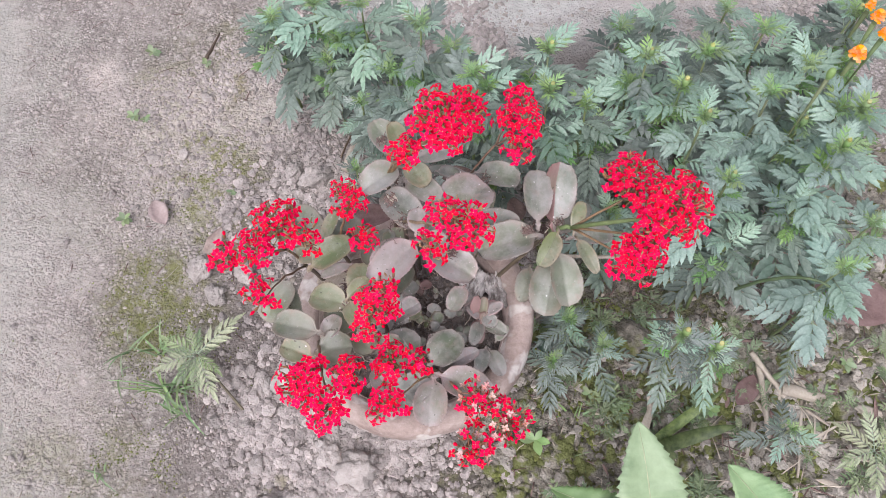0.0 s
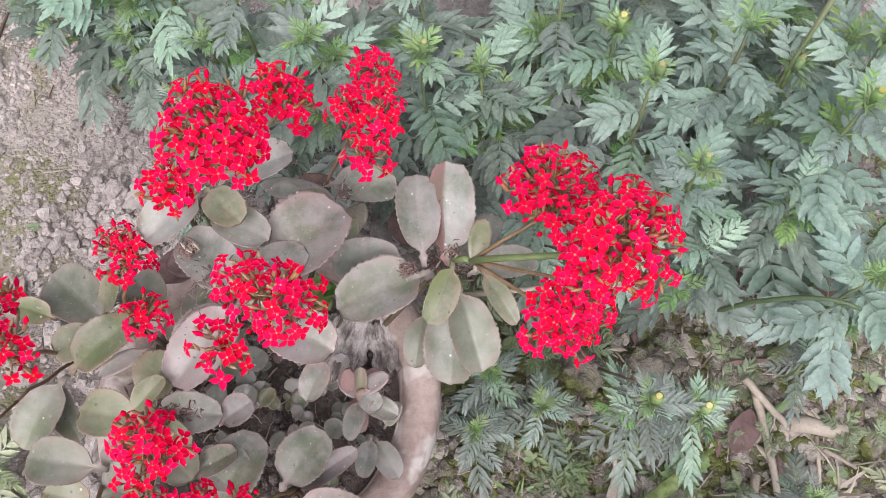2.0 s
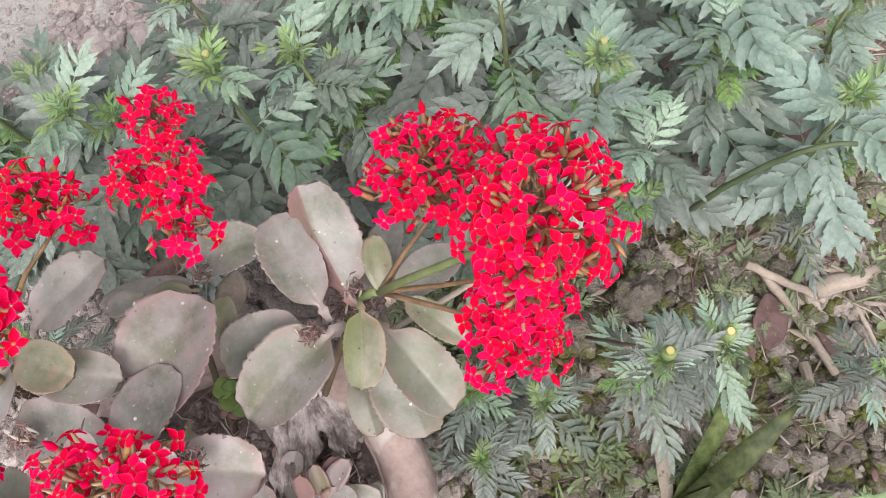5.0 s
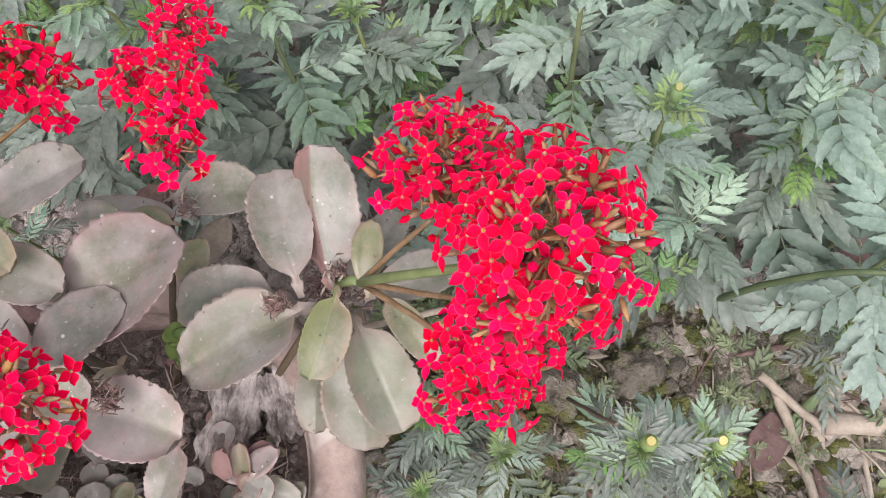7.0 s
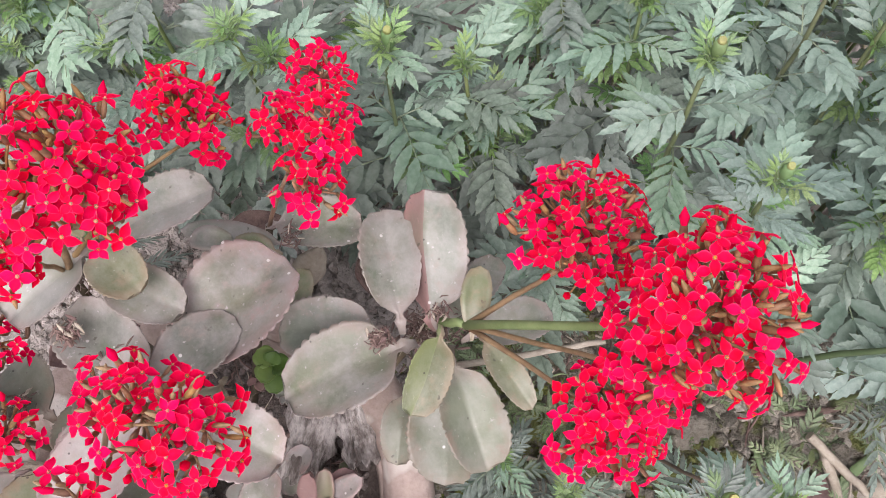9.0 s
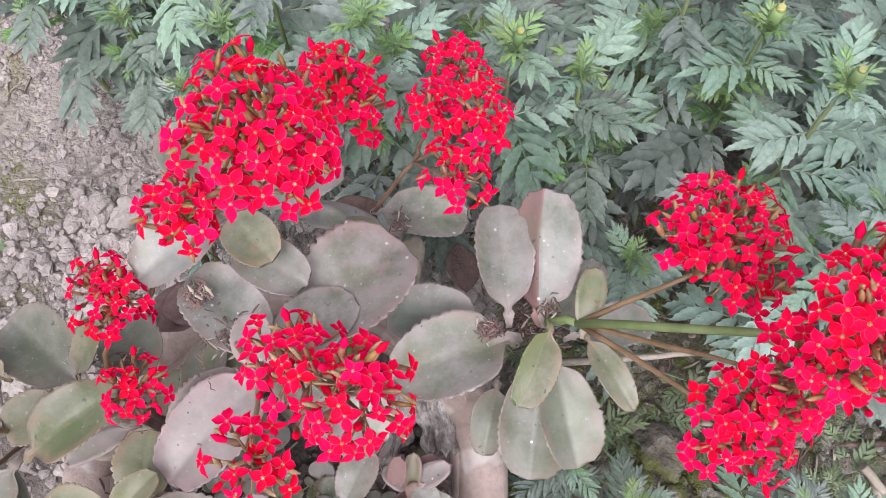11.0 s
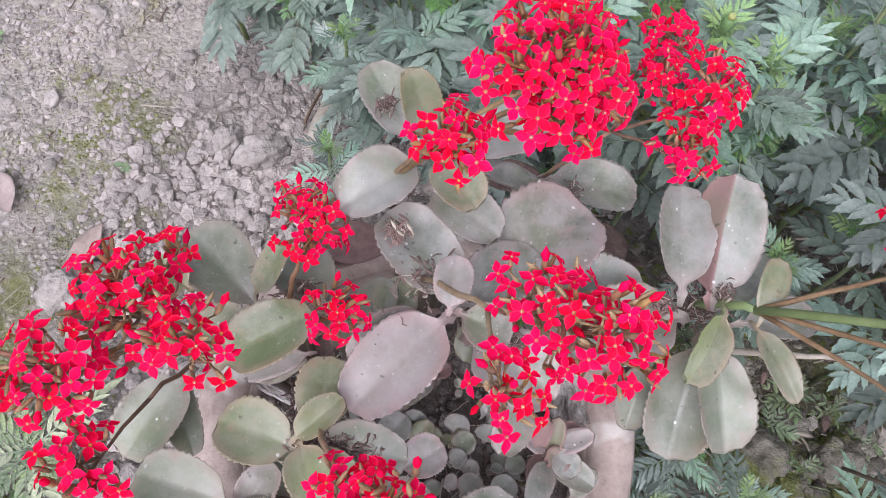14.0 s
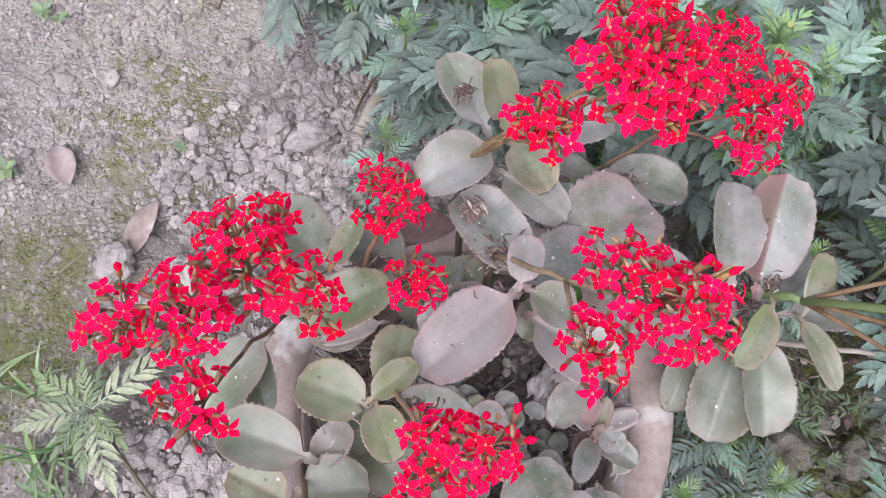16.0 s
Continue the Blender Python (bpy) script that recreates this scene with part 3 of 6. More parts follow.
def packed_place(rng):
    spot = clod_place(rng)
    return spot if spot and spot[3] > 0.72 else None


def packed_wide(rng):
    spot = clod_place(rng)
    return spot if spot and spot[3] > 0.56 else None


def grit_place(rng):
    spot = clod_place(rng)
    return spot if spot and spot[3] < 0.62 else None


def mossy_place(rng):
    x, y = rng.uniform(0.06, 0.76), rng.uniform(0.08, 0.54)
    if math.hypot(x - POT.x, y - POT.y) < 0.15 or rng.random() > 0.7 + noise.noise((x * 8, y * 8, 9.3)):
        return None
    return x, y, ground_height(x, y) + 0.003, 1.0


def dry_place(rng):
    x, y = rng.uniform(0.44, 0.95), rng.uniform(0.22, 0.72)
    return (x, y, ground_height(x, y) + 0.002, 1.0) if rng.random() < 0.55 + noise.noise((x * 7, y * 7, 5.3)) else None


def moist_place(rng):
    x, y = rng.uniform(0.05, 0.75), rng.uniform(-0.02, 0.95)
    if math.hypot(x - POT.x, y - POT.y) < 0.13:
        return None
    return (x, y, ground_height(x, y), 1.0) if rng.random() < 0.5 + noise.noise((x * 7, y * 7, 3.3)) else None


crumbs("soil_crumbs", "loose pale crumbs of dry soil on the ground", 20000, packed_wide, (0.0009, 0.0072), M_CLOD, 5)
crumbs("silt_grit", "fine grit and small crumbs on the trodden silt", 13500, grit_place, (0.0008, 0.0078), M_GRIT, 25)
crumbs("soil_lumps", "rounded pale lumps of dry soil on the ground", 4200, packed_place, (0.003, 0.0118), M_LUMP, 15, False, ICO2)
crumbs("mossy_crumbs", "crumbs of moist mossy soil on the ground", 9000, moist_place, (0.0015, 0.0095), M_CLOD_MOSS, 6)
crumbs("mossy_lumps", "rounded lumps of moist soil with moss on the ground", 3000, mossy_place, (0.004, 0.0125), M_CLOD_MOSS, 16, True, ICO2)
crumbs("pale_lumps", "pale crumbly lumps of soil among moss and litter", 1200, mossy_place, (0.003, 0.012), M_DRYLUMP, 17, False, ICO2)

crumbs("dry_lumps", "pale dry crumbs of soil among litter beside the bed", 4200, dry_place, (0.002, 0.012), M_DRYLUMP, 18, False, ICO2)


def moss_place(rng):
    """Moss grows in cushions: on the moist side and in two patches on the bare side."""
    if rng.random() < 0.80:
        x, y = rng.uniform(0.06, 0.72), rng.uniform(0.06, 0.56)
        if math.hypot(x - POT.x, y - POT.y) < 0.16 or noise.noise((x * 17, y * 17, 6.1)) + 0.6 * noise.noise((x * 45, y * 45, 2.1)) < 0.16:
            return None
        return x, y, ground_height(x, y) + 0.004, 1.0
    cx, cy, r = rng.choice(((-0.535, 0.50, 0.13), (-0.47, 0.40, 0.10), (-0.48, 0.74, 0.10), (-0.50, 0.20, 0.07)))
    x, y = cx + rng.gauss(0, r * 0.5), cy + rng.gauss(0, r * 0.5)
    if noise.noise((x * 19, y * 19, 3.1)) < 0.0:
        return None
    return x, y, ground_height(x, y), 0.45


def far_place(rng):
    x, y = rng.uniform(-0.30, 0.75), rng.uniform(0.96, 1.5)
    return (x, y, ground_height(x, y), 1.0) if rng.random() < 0.35 + noise.noise((x * 6, y * 6, 8.8)) else None


crumbs("moss_cushions", "small yellow-green cushions of moss on moist soil", 10000, moss_place, (0.0012, 0.0048), M_MOSS, 33)
crumbs("far_crumbs", "pale crumbs of soil on the bare ground behind the marigolds", 1500, far_place, (0.0008, 0.006), M_GRIT, 34)

BIG_CLODS = [(-0.289, 0.759, 0.026), (-0.336, 0.765, 0.018), (-0.137, 0.239, 0.034), (-0.465, 0.558, 0.024), (-0.390, 0.562, 0.02), (-0.260, 0.172, 0.022), (-0.180, 0.257, 0.024), (-0.430, 0.512, 0.018), (0.287, 0.497, 0.032), (0.365, 0.506, 0.030), (0.443, 0.248, 0.02), (-0.020, 1.058, 0.030), (-0.082, 1.086, 0.028), (0.010, 1.030, 0.016), (0.620, 0.412, 0.022), (0.300, 0.372, 0.017)]


def clods():
    rng = random.Random(9)
    shapes = []
    for _ in range(9):
        pts, fs = lump(rng, 0.012, ICO3)
        me = bpy.data.meshes.new("soil_clod")
        me.from_pydata([tuple(p) for p in pts], [], fs)
        me.materials.append(M_STONE)
        shapes.append(me)
    large = []
    for k in range(6):
        pts, fs = lump(rng, 0.012, ICO4)
        me = bpy.data.meshes.new("soil_clod")
        me.from_pydata([tuple(p) for p in pts], [], fs)
        me.polygons.foreach_set("use_smooth", [True] * len(fs))
        me.materials.append(M_CLOD_MOSS if k > 2 else M_STONE)
        large.append(me)
    for me in shapes:
        me.polygons.foreach_set("use_smooth", [True] * len(me.polygons))
    n = 0
    while n < 280:
        spot = clod_place(rng)
        if spot is None:
            continue
        x, y, z, k = spot
        s = (0.005 + 0.011 * rng.random() ** 2) * k
        if math.hypot(x - POT.x, y - POT.y) < 0.16 + s:
            continue
        ob = tagged(new("soil_clod", rng.choice(shapes)), "pale dry clod of crumbly soil lying on the ground", "clod", "clods round the pot")
        ob.matrix_basis = pose(x, y, z + 0.25 * s, rng.uniform(-20, 20), rng.uniform(-20, 20), rng.uniform(0, 360)) @ Matrix.Scale(s / 0.012, 4)
        n += 1
    # the larger ones
    for x, y, s in BIG_CLODS:
        moist = x > 0.1
        ob = tagged(new("soil_clod", rng.choice(large[3:] if moist else large[:3])), "large mossy clod of soil among the marigolds" if moist else "large pale clod of dry soil lying on the ground", "clod", "clods round the pot")
        ob.matrix_basis = pose(x, y, ground_height(x, y) + 0.3 * s, 0, 0, rng.uniform(0, 360)) @ Matrix.Scale(s / 0.012, 4)


clods()

# ---- pot ----
def build_pot():
    prof = [(0.104, 0.0), (0.110, 0.004), (0.124, 0.05), (0.138, 0.11), (0.147, 0.142), (0.164, 0.146), (0.175, 0.153), (0.179, 0.168),
            (0.1785, 0.184), (0.174, 0.194), (0.162, 0.1965), (0.147, 0.194), (0.1405, 0.186), (0.135, 0.155), (0.118, 0.05), (0.095, 0.02)]
    seg = 96
    pot = thing("flower_pot", "weathered round terracotta pot with a thick dusty rim standing on soil", "flower pot", POT)
    for name, rows in (("pot_wall", prof[:6] + prof[12:]), ("rim", prof[4:14])):
        bm = bmesh.new()
        rings = []
        for r, z in rows:
            ring = []
            for k in range(seg):
                a = k * math.tau / seg
                w = 1 + 0.010 * noise.noise((math.cos(a) * 2, math.sin(a) * 2, z * 9)) + 0.006 * noise.noise((math.cos(a) * 9, math.sin(a) * 9, z * 40))
                dz = 0.004 * noise.noise((math.cos(a) * 3, math.sin(a) * 3, 5.0)) if z > 0.14 else 0
                ring.append(bm.verts.new(((r - (0.002 if name == "pot_wall" and z > 0.14 else 0)) * w * math.cos(a), (r - (0.002 if name == "pot_wall" and z > 0.14 else 0)) * w * math.sin(a), z + dz)))
            rings.append(ring)
        for r0, r1 in zip(rings, rings[1:]):
            for k in range(seg):
                bm.faces.new((r0[k], r0[(k + 1) % seg], r1[(k + 1) % seg], r1[k]))
        if name == "pot_wall":
            bm.faces.new(rings[0][::-1])
            bm.faces.new(rings[-1])
        smooth(bm)
        part(name, bm, M_CLAY, pot)
    # soil in it
    bm = bmesh.new()
    mid = bm.verts.new((0, 0, 0.166))
    last = None
    for i in range(1, 15):
        r = 0.1335 * i / 14
        ring = [bm.verts.new((r * math.cos(k * math.tau / 60), r * math.sin(k * math.tau / 60),
                              0.160 + 0.009 * noise.noise((r * 30 * math.cos(k * math.tau / 60), r * 30 * math.sin(k * math.tau / 60), 2.2)) + 0.006 * noise.noise((r * 90 * math.cos(k * math.tau / 60), r * 90 * math.sin(k * math.tau / 60), 3.2)))) for k in range(60)]
        for k in range(60):
            if last:
                bm.faces.new((last[k], ring[k], ring[(k + 1) % 60], last[(k + 1) % 60]))
            else:
                bm.faces.new((mid, ring[k], ring[(k + 1) % 60]))
        last = ring
    smooth(bm)
    soil = part("potting_soil", bm, M_POTSOIL, None)
    soil.location = POT
    tagged(soil, "dark crumbly potting soil with debris in the pot", "soil")

    def in_pot(rng):
        a, r = rng.uniform(0, 6.3), 0.126 * math.sqrt(rng.random())
        return POT.x + r * math.cos(a), POT.y + r * math.sin(a), 0.163, 1.0
    crumbs("pot_crumbs", "grey crumbs of soil in the pot", 1500, in_pot, (0.0009, 0.0058), M_POTCRUMB, 21)


build_pot()


def bark_piece(x, y, z, length, wide, turn, seed):
    """A fissured piece of old bark lying on the potting soil."""
    rng = random.Random(seed)
    bm = bmesh.new()
    rows = []
    for i in range(31):
        u = i / 30
        row = []
        for k in range(21):
            v = -1 + k / 10
            ragged = 0.22 * noise.noise((v * 6, seed, 1.5)) + 0.1 * noise.noise((v * 17, seed, 3.5))
            w = wide * 0.5 * (0.85 + 0.3 * noise.noise((u * 5, seed, 0.5 + (v > 0))))
            ridge = 0.5 - abs(noise.noise((u * 2.5 + seed, v * 7, 0.7)))
            row.append(((u - 0.5) * length * (1 + ragged), v * w, 0.009 * (1 - v * v) + 0.009 * ridge + 0.003 * noise.noise((u * 14, v * 12, seed))))
        rows.append(row)
    solid(bm, rows, 0.006)
    ob = part("bark_piece", bm, M_BARK, None)
    ob.matrix_basis = pose(x, y, z, rng.uniform(-8, 8), rng.uniform(-8, 8), turn)
    return tagged(ob, "weathered grey piece of bark on the potting soil", "bark", "bark pieces in the pot")


bark_piece(0.020, 0.488, 0.180, 0.075, 0.05, 75, 0)
bark_piece(0.059, 0.489, 0.182, 0.055, 0.034, 100, 1)
bark_piece(-0.226, 0.409, 0.17, 0.07, 0.035, 80, 2)
bark_piece(-0.182, 0.457, 0.172, 0.06, 0.012, -20, 3)
bark_piece(-0.074, 0.439, 0.172, 0.04, 0.02, 30, 4)


def pot_fibres():
    """Fine dry roots and shreds strewn over the potting soil."""
    rng = random.Random(77)
    bm = bmesh.new()
    for i in range(240):
        a, r = rng.uniform(0, 6.3), 0.124 * math.sqrt(rng.random())
        p = Vector((r * math.cos(a), r * math.sin(a), 0.166 + rng.uniform(0, 0.006)))
        b, L = rng.uniform(0, 6.3), rng.uniform(0.008, 0.034)
        e = p + Vector((math.cos(b) * L, math.sin(b) * L, rng.uniform(-0.003, 0.004)))
        if math.hypot(e.x, e.y) > 0.128:
            continue
        w = rng.uniform(0.0003, 0.0009)
        tube(bm, bend(p, e, rng.uniform(-0.001, 0.004), 5, 0.0015, rng), [w, w * 1.2, w, w * 0.9, w * 0.5], 4, i % 2)
    ob = part("root_fibres", bm, [M_STRAW, M_DRY], None)
    ob.location = POT
    tagged(ob, "fine dry root fibres strewn over the potting soil", "fibres", kind="stuff")


pot_fibres()
# ---- kalanchoe ----
def succulent_leaf(plant, base, tip, width, tone="grey", fold=None, cup=0.10, twist=0.0, teeth=0.042, up=(0, 0, 1), curl=0.06, half=""):
    """A thick obovate leaf with a scalloped margin."""
    base, tip = Vector(base), Vector(tip)
    length = (tip - base).length
    rng = random.Random(int(1e6 * (base.x * 3 + tip.y * 7 + width)))
    nu, across = (88, (-1, -0.93, -0.7, -0.4, -0.12, 0, 0.12, 0.4, 0.7, 0.93, 1)) if width > 0.019 else (26, (-1, -0.6, 0, 0.6, 1))
    rows, ph, sag = [], rng.uniform(0, 6), rng.uniform(-0.05, 0.05)
    fold = rng.uniform(0.02, 0.24) if fold is None else fold
    scallops = round(rng.uniform(11, 14))
    for i in range(5):  # the stalk that narrows below the blade
        u = -0.14 + 0.028 * i
        rows.append([(u * length, v * width * (0.055 + 0.05 * (i / 4) ** 2), -5.0 * u * u * length + 0.02 * width * v * v) for v in across])
    for i in range(nu + 1):
        u = i / nu
        w = max(0.12, (1 - abs((u - 0.53) / 0.53) ** 2.15)) ** 0.54 if u < 1 else 0.14
        w = max(0.13, w * step(0.26 + u * 4.6))
        w0 = w
        if u > 0.2:
            w *= 1 + teeth * (abs(math.sin((u * scallops + ph) * math.pi)) ** 0.6 - 0.6) * 2 * min(1, (u - 0.2) * 4) * (1 + 0.8 * noise.noise((u * 9, ph, 0)))
        w *= 1 + 0.03 * math.sin(5 * u + ph)
        row = []
        for v in across:
            y = v * (w if abs(v) == 1 else w0) * width / 2
            z = cup * width * (2 * y / width) ** 2 + fold * abs(y) + curl * length * math.sin(math.pi * u) + sag * width * v * u
            z += 0.03 * width * math.sin(u * 6 + ph) * v * v + 0.012 * width * math.sin(u * 21 + ph) * v ** 4 - 0.016 * width * (v == 0)
            z += 0.045 * width * noise.noise((u * 2.6 + ph, v * 1.4, ph)) + 0.02 * width * max(0, abs(v) - 0.8) * 5
            row.append((u * length + 0.03 * length * (1 - v * v) * (u > 0.9), y, z))
        rows.append(row)
    bm = bmesh.new()
    solid(bm, rows, 0.0026)
    mat = {"grey": M_LEAF, "green": M_LEAF_GREEN, "pink": M_LEAF_PINK, "olive": M_LEAF_OLIVE, "bright": M_LEAF_BRIGHT, "red": M_LEAF_RED}[tone]
    if half:  # one side of the midrib has another colour
        for f in bm.faces:
            f.material_index = int((f.calc_center_median().y > 0) == (half == "red"))
        mat = [mat, M_LEAF_RED if half == "red" else M_LEAF_LIME]
    ob = part("leaf", bm, mat, plant)
    ob.matrix_basis = Matrix.Translation(-plant.location) @ aim(base, tip, up, twist)
    return ob


def floret_mesh(seed, wilted=False):
    """Four pointed petals on a slim tube in an olive calyx; the mouth faces +z at the origin."""
    rng = random.Random(seed)
    bm = bmesh.new()
    L, W = 0.0074, 0.0049
    for k in range(4):
        a = k * math.pi / 2 + rng.uniform(-0.16, 0.16)
        c, s = math.cos(a), math.sin(a)
        l, w, dip = L * rng.uniform(0.88, 1.08), W * rng.uniform(0.88, 1.08), rng.uniform(-0.0022, 0.0012)
        if wilted:
            l, w, dip = l * 0.8, w * 0.8, 0.0022
        rows = [(0.0004, 0.16, 0.0), (l * 0.2, 0.30, 0.0003), (l * 0.42, 0.5, 0.0005), (l * 0.64, 0.44, 0.0003 + 0.2 * dip), (l * 0.82, 0.22, 0.6 * dip), (l, 0.015, dip)]
        vs = []
        for x, h, z in rows:
            vs.append([bm.verts.new((c * x - s * q * h * w, s * x + c * q * h * w, z - 0.00045 * (q == 0) + 0.0002 * (abs(q) == 1))) for q in (-1, -0.84, 0, 0.84, 1)])
        for r0, r1 in zip(vs, vs[1:]):
            for j in range(4):
                f = bm.faces.new((r0[j], r1[j], r1[j + 1], r0[j + 1]))
                f.smooth, f.material_index = True, 3 if j in (0, 3) else 0
    tube(bm, [Vector((0, 0, -0.0095)), Vector((0, 0, -0.006)), Vector((0, 0, 0.0001))], [0.0009, 0.0014, 0.0009], 6, 1)
    tube(bm, [Vector((0, 0, 0.0)), Vector((0, 0, 0.0009))], [0.0005, 0.0003], 5, 2)
    me = bpy.data.meshes.new("flower")
    bm.to_mesh(me)
    bm.free()
    for m in (M_WILT if wilted else M_PETAL, M_CALYX, M_PETAL_EYE, M_WILT if wilted else M_PETAL_EDGE):
        me.materials.append(m)
    return me


def bud_mesh():
    bm = bmesh.new()
    tube(bm, [Vector((0, 0, z)) for z in (-0.009, -0.006, -0.003, -0.001, 0.0025, 0.0068)], [0.0009, 0.0018, 0.0016, 0.0013, 0.0021, 0.0002], 6, 0)
    for f in bm.faces:
        f.material_index = 1 if f.calc_center_median().z < -0.001 else 0
    me = bpy.data.meshes.new("flower_bud")
    bm.to_mesh(me)
    bm.free()
    for m in (M_PETAL, M_CALYX):
        me.materials.append(m)
    return me


FLORETS = [floret_mesh(s) for s in range(9)]
WILTED = floret_mesh(31, True)
BUD = bud_mesh()


def flower_cluster(plant, root, lobes, lean=(0, 0, 1), gap=0.0087, wilt=0.0, buds=0.16, split=0.55, label=""):
    """A branching head: lobes of (centre, radius), each a loose corymb of florets on stalks that meet at a fork below."""
    rng = random.Random(int(1e5 * (lobes[0][0][0] + 3 * lobes[0][0][1] + 9)))
    root, lean = Vector(root), Vector(lean).normalized()
    bm = bmesh.new()
    heads = []
    f = min(1, 0.25 + max(r for c, r in lobes) / 0.05)
    centre = sum((Vector(c) for c, r in lobes), Vector()) / len(lobes)
    neck = root.lerp(centre, split)
    tube(bm, bend(root, neck, 0.004, 6, 0.0015, rng), [k * f * (1.35 if split < 0.5 else 1) for k in (0.0027, 0.0026, 0.0025, 0.0024, 0.0022, 0.0021)], 7, 2 if split < 0.5 else 0)
    taken = []
    for c, r in lobes:
        c = Vector(c)
        out = c - centre
        axis = (lean + out * 5.0 + Vector((0, 0, 0.35))).normalized()
        fork = c - axis * (0.026 + 0.55 * r)
        main = 2 if split < 0.5 and r == max(q for _, q in lobes) else 0
        tube(bm, bend(neck, fork, 0.003, 5, 0.001, rng), [k * f * (1.6 if main else 1) for k in (0.0021, 0.0019, 0.0017, 0.0015, 0.0013)], 6, main)
        u = axis.orthogonal().normalized()
        v = axis.cross(u)
        # cymes: small groups of florets, each on its own forked branch
        count = max(4, int(r * r * 12000))
        cymes = []
        for k in range(count):
            a = k * 2.4 + rng.uniform(-0.3, 0.3)
            q = math.sqrt((k + 0.5) / count) * rng.uniform(0.9, 1.05)
            d = u * (math.cos(a) * q) + v * (math.sin(a) * q)
            m = c + d * r * 0.92 + axis * (0.5 * r * math.sqrt(max(0, 1 - 0.85 * q * q)) - 0.28 * r + rng.uniform(-0.006, 0.005))
            w = (axis * 0.9 + d * 0.85).normalized()
            e = m - w * 0.015
            tube(bm, bend(fork, e, -0.002, 4, 0.0008, rng), [0.0012, 0.0011, 0.0010, 0.0009], 5, 0)
            cymes.append((m, e, w))
        for m, e, w in cymes:
            grow = 0.0135 + 0.2 * r
            for _ in range(60):
                o = Vector([rng.uniform(-1, 1) for _ in range(3)])
                if o.length > 1:
                    continue
                o -= w * (0.45 * o.dot(w) + 0.35 * o.length)
                p = m + o * grow
                if any((p - t).length < gap for t in taken):
                    continue
                taken.append(p)
                face = (w * 0.7 + o * 0.45 + Vector((0, 0, 0.3)) + Vector([rng.uniform(-0.38, 0.38) for _ in range(3)])).normalized()
                heads.append((p, face))
                tube(bm, [e, e.lerp(p - face * 0.0098, 0.6) + w * 0.0008, p - face * 0.009], [0.0008, 0.0007, 0.0007], 4, 1)
                if rng.random() < 0.5:  # an unopened bud beside it
                    y = (face + Vector([rng.uniform(-0.7, 0.7) for _ in range(3)])).normalized()
                    g = e.lerp(p, 0.55) + y * 0.002 + Vector([rng.uniform(-0.003, 0.003) for _ in range(3)])
                    tube(bm, [g, g + y * 0.003, g + y * 0.0065, g + y * 0.0095], [0.0007, 0.0013, 0.0012, 0.0004], 5, 1)
    ob = part("inflorescence", bm, [M_STEM_OLIVE, M_CALYX, M_STEM], plant, label)
    ob.location = -plant.location
    for p, face in heads:
        k = rng.random()
        name, me = ("flower_bud", BUD) if k < buds else ("flower", WILTED if k < buds + wilt else rng.choice(FLORETS))
        q = face.to_track_quat("Z", "Y") @ Euler((0, 0, rng.uniform(0, 6.3))).to_quaternion()
        s = rng.uniform(0.82, 1.12)
        share(name, me, ob, Matrix.LocRotScale(p, q, (s, s, s)))
    return ob


def dried_bits(plant, at, count, spread=0.019):
    """A tangle of withered brown shreds caught between the leaves."""
    rng = random.Random(int(1e5 * (at[0] + at[1] + 3)))
    bm = bmesh.new()
    for _ in range(count // 3):
        pts, fs = lump(rng, rng.uniform(0.0008, 0.0020))
        at2 = Vector(at) + Vector((rng.gauss(0, spread * 0.4), rng.gauss(0, spread * 0.4), rng.uniform(-0.003, 0.002)))
        vs = [bm.verts.new(p + at2) for p in pts]
        for f in fs:
            bm.faces.new([vs[i] for i in f])
    for i in range(count * 4):
        p = Vector(at) + Vector((rng.gauss(0, spread * 0.5), rng.gauss(0, spread * 0.5), rng.uniform(-0.003, 0.005)))
        w = Vector((rng.uniform(-1, 1), rng.uniform(-1, 1), rng.uniform(-0.25, 0.35))).normalized() * rng.uniform(0.003, 0.011)
        s = w.cross(Vector((0, 0, 1))).normalized()
        if i % 3:  # curled scraps of old petals
            k = rng.uniform(0.0008, 0.0021)
            blade(bm, bend(p - w * 0.5, p + w * 0.5, rng.uniform(-0.001, 0.002), 5), [k * q for q in (0.3, 0.9, 1, 0.7, 0.2)], 0.0003, (0, 2, 0, 0, 2, 0, 0, 1)[i % 8], rng.uniform(-0.8, 0.8))
        else:
            tube(bm, [p - w * 0.5, p - w * 0.15 + s * rng.uniform(-0.002, 0.002), p + w * 0.2 + Vector((0, 0, rng.uniform(0, 0.003))), p + w * 0.5], [0.0002, rng.uniform(0.0003, 0.0007), rng.uniform(0.0003, 0.0007), 0.0002], 4, int(i % 12 == 0))
    ob = part("withered_debris", bm, [M_DRY, M_STRAW, M_REDLEAF], plant, "withered brown shreds")
    ob.location = -plant.location
    return ob


def stem(plant, a, b, r0, r1, lift=0.0, mat=None, name="stem"):
    bm = bmesh.new()
    n = 9
    tube(bm, bend(a, b, lift, n, 0.0015, random.Random(int(1e4 * (a[0] + b[1] + 5)))), [r0 + (r1 - r0) * i / (n - 1) for i in range(n)], 8)
    ob = part(name, bm, mat or M_STEM, plant)
    ob.location = -plant.location
    return ob



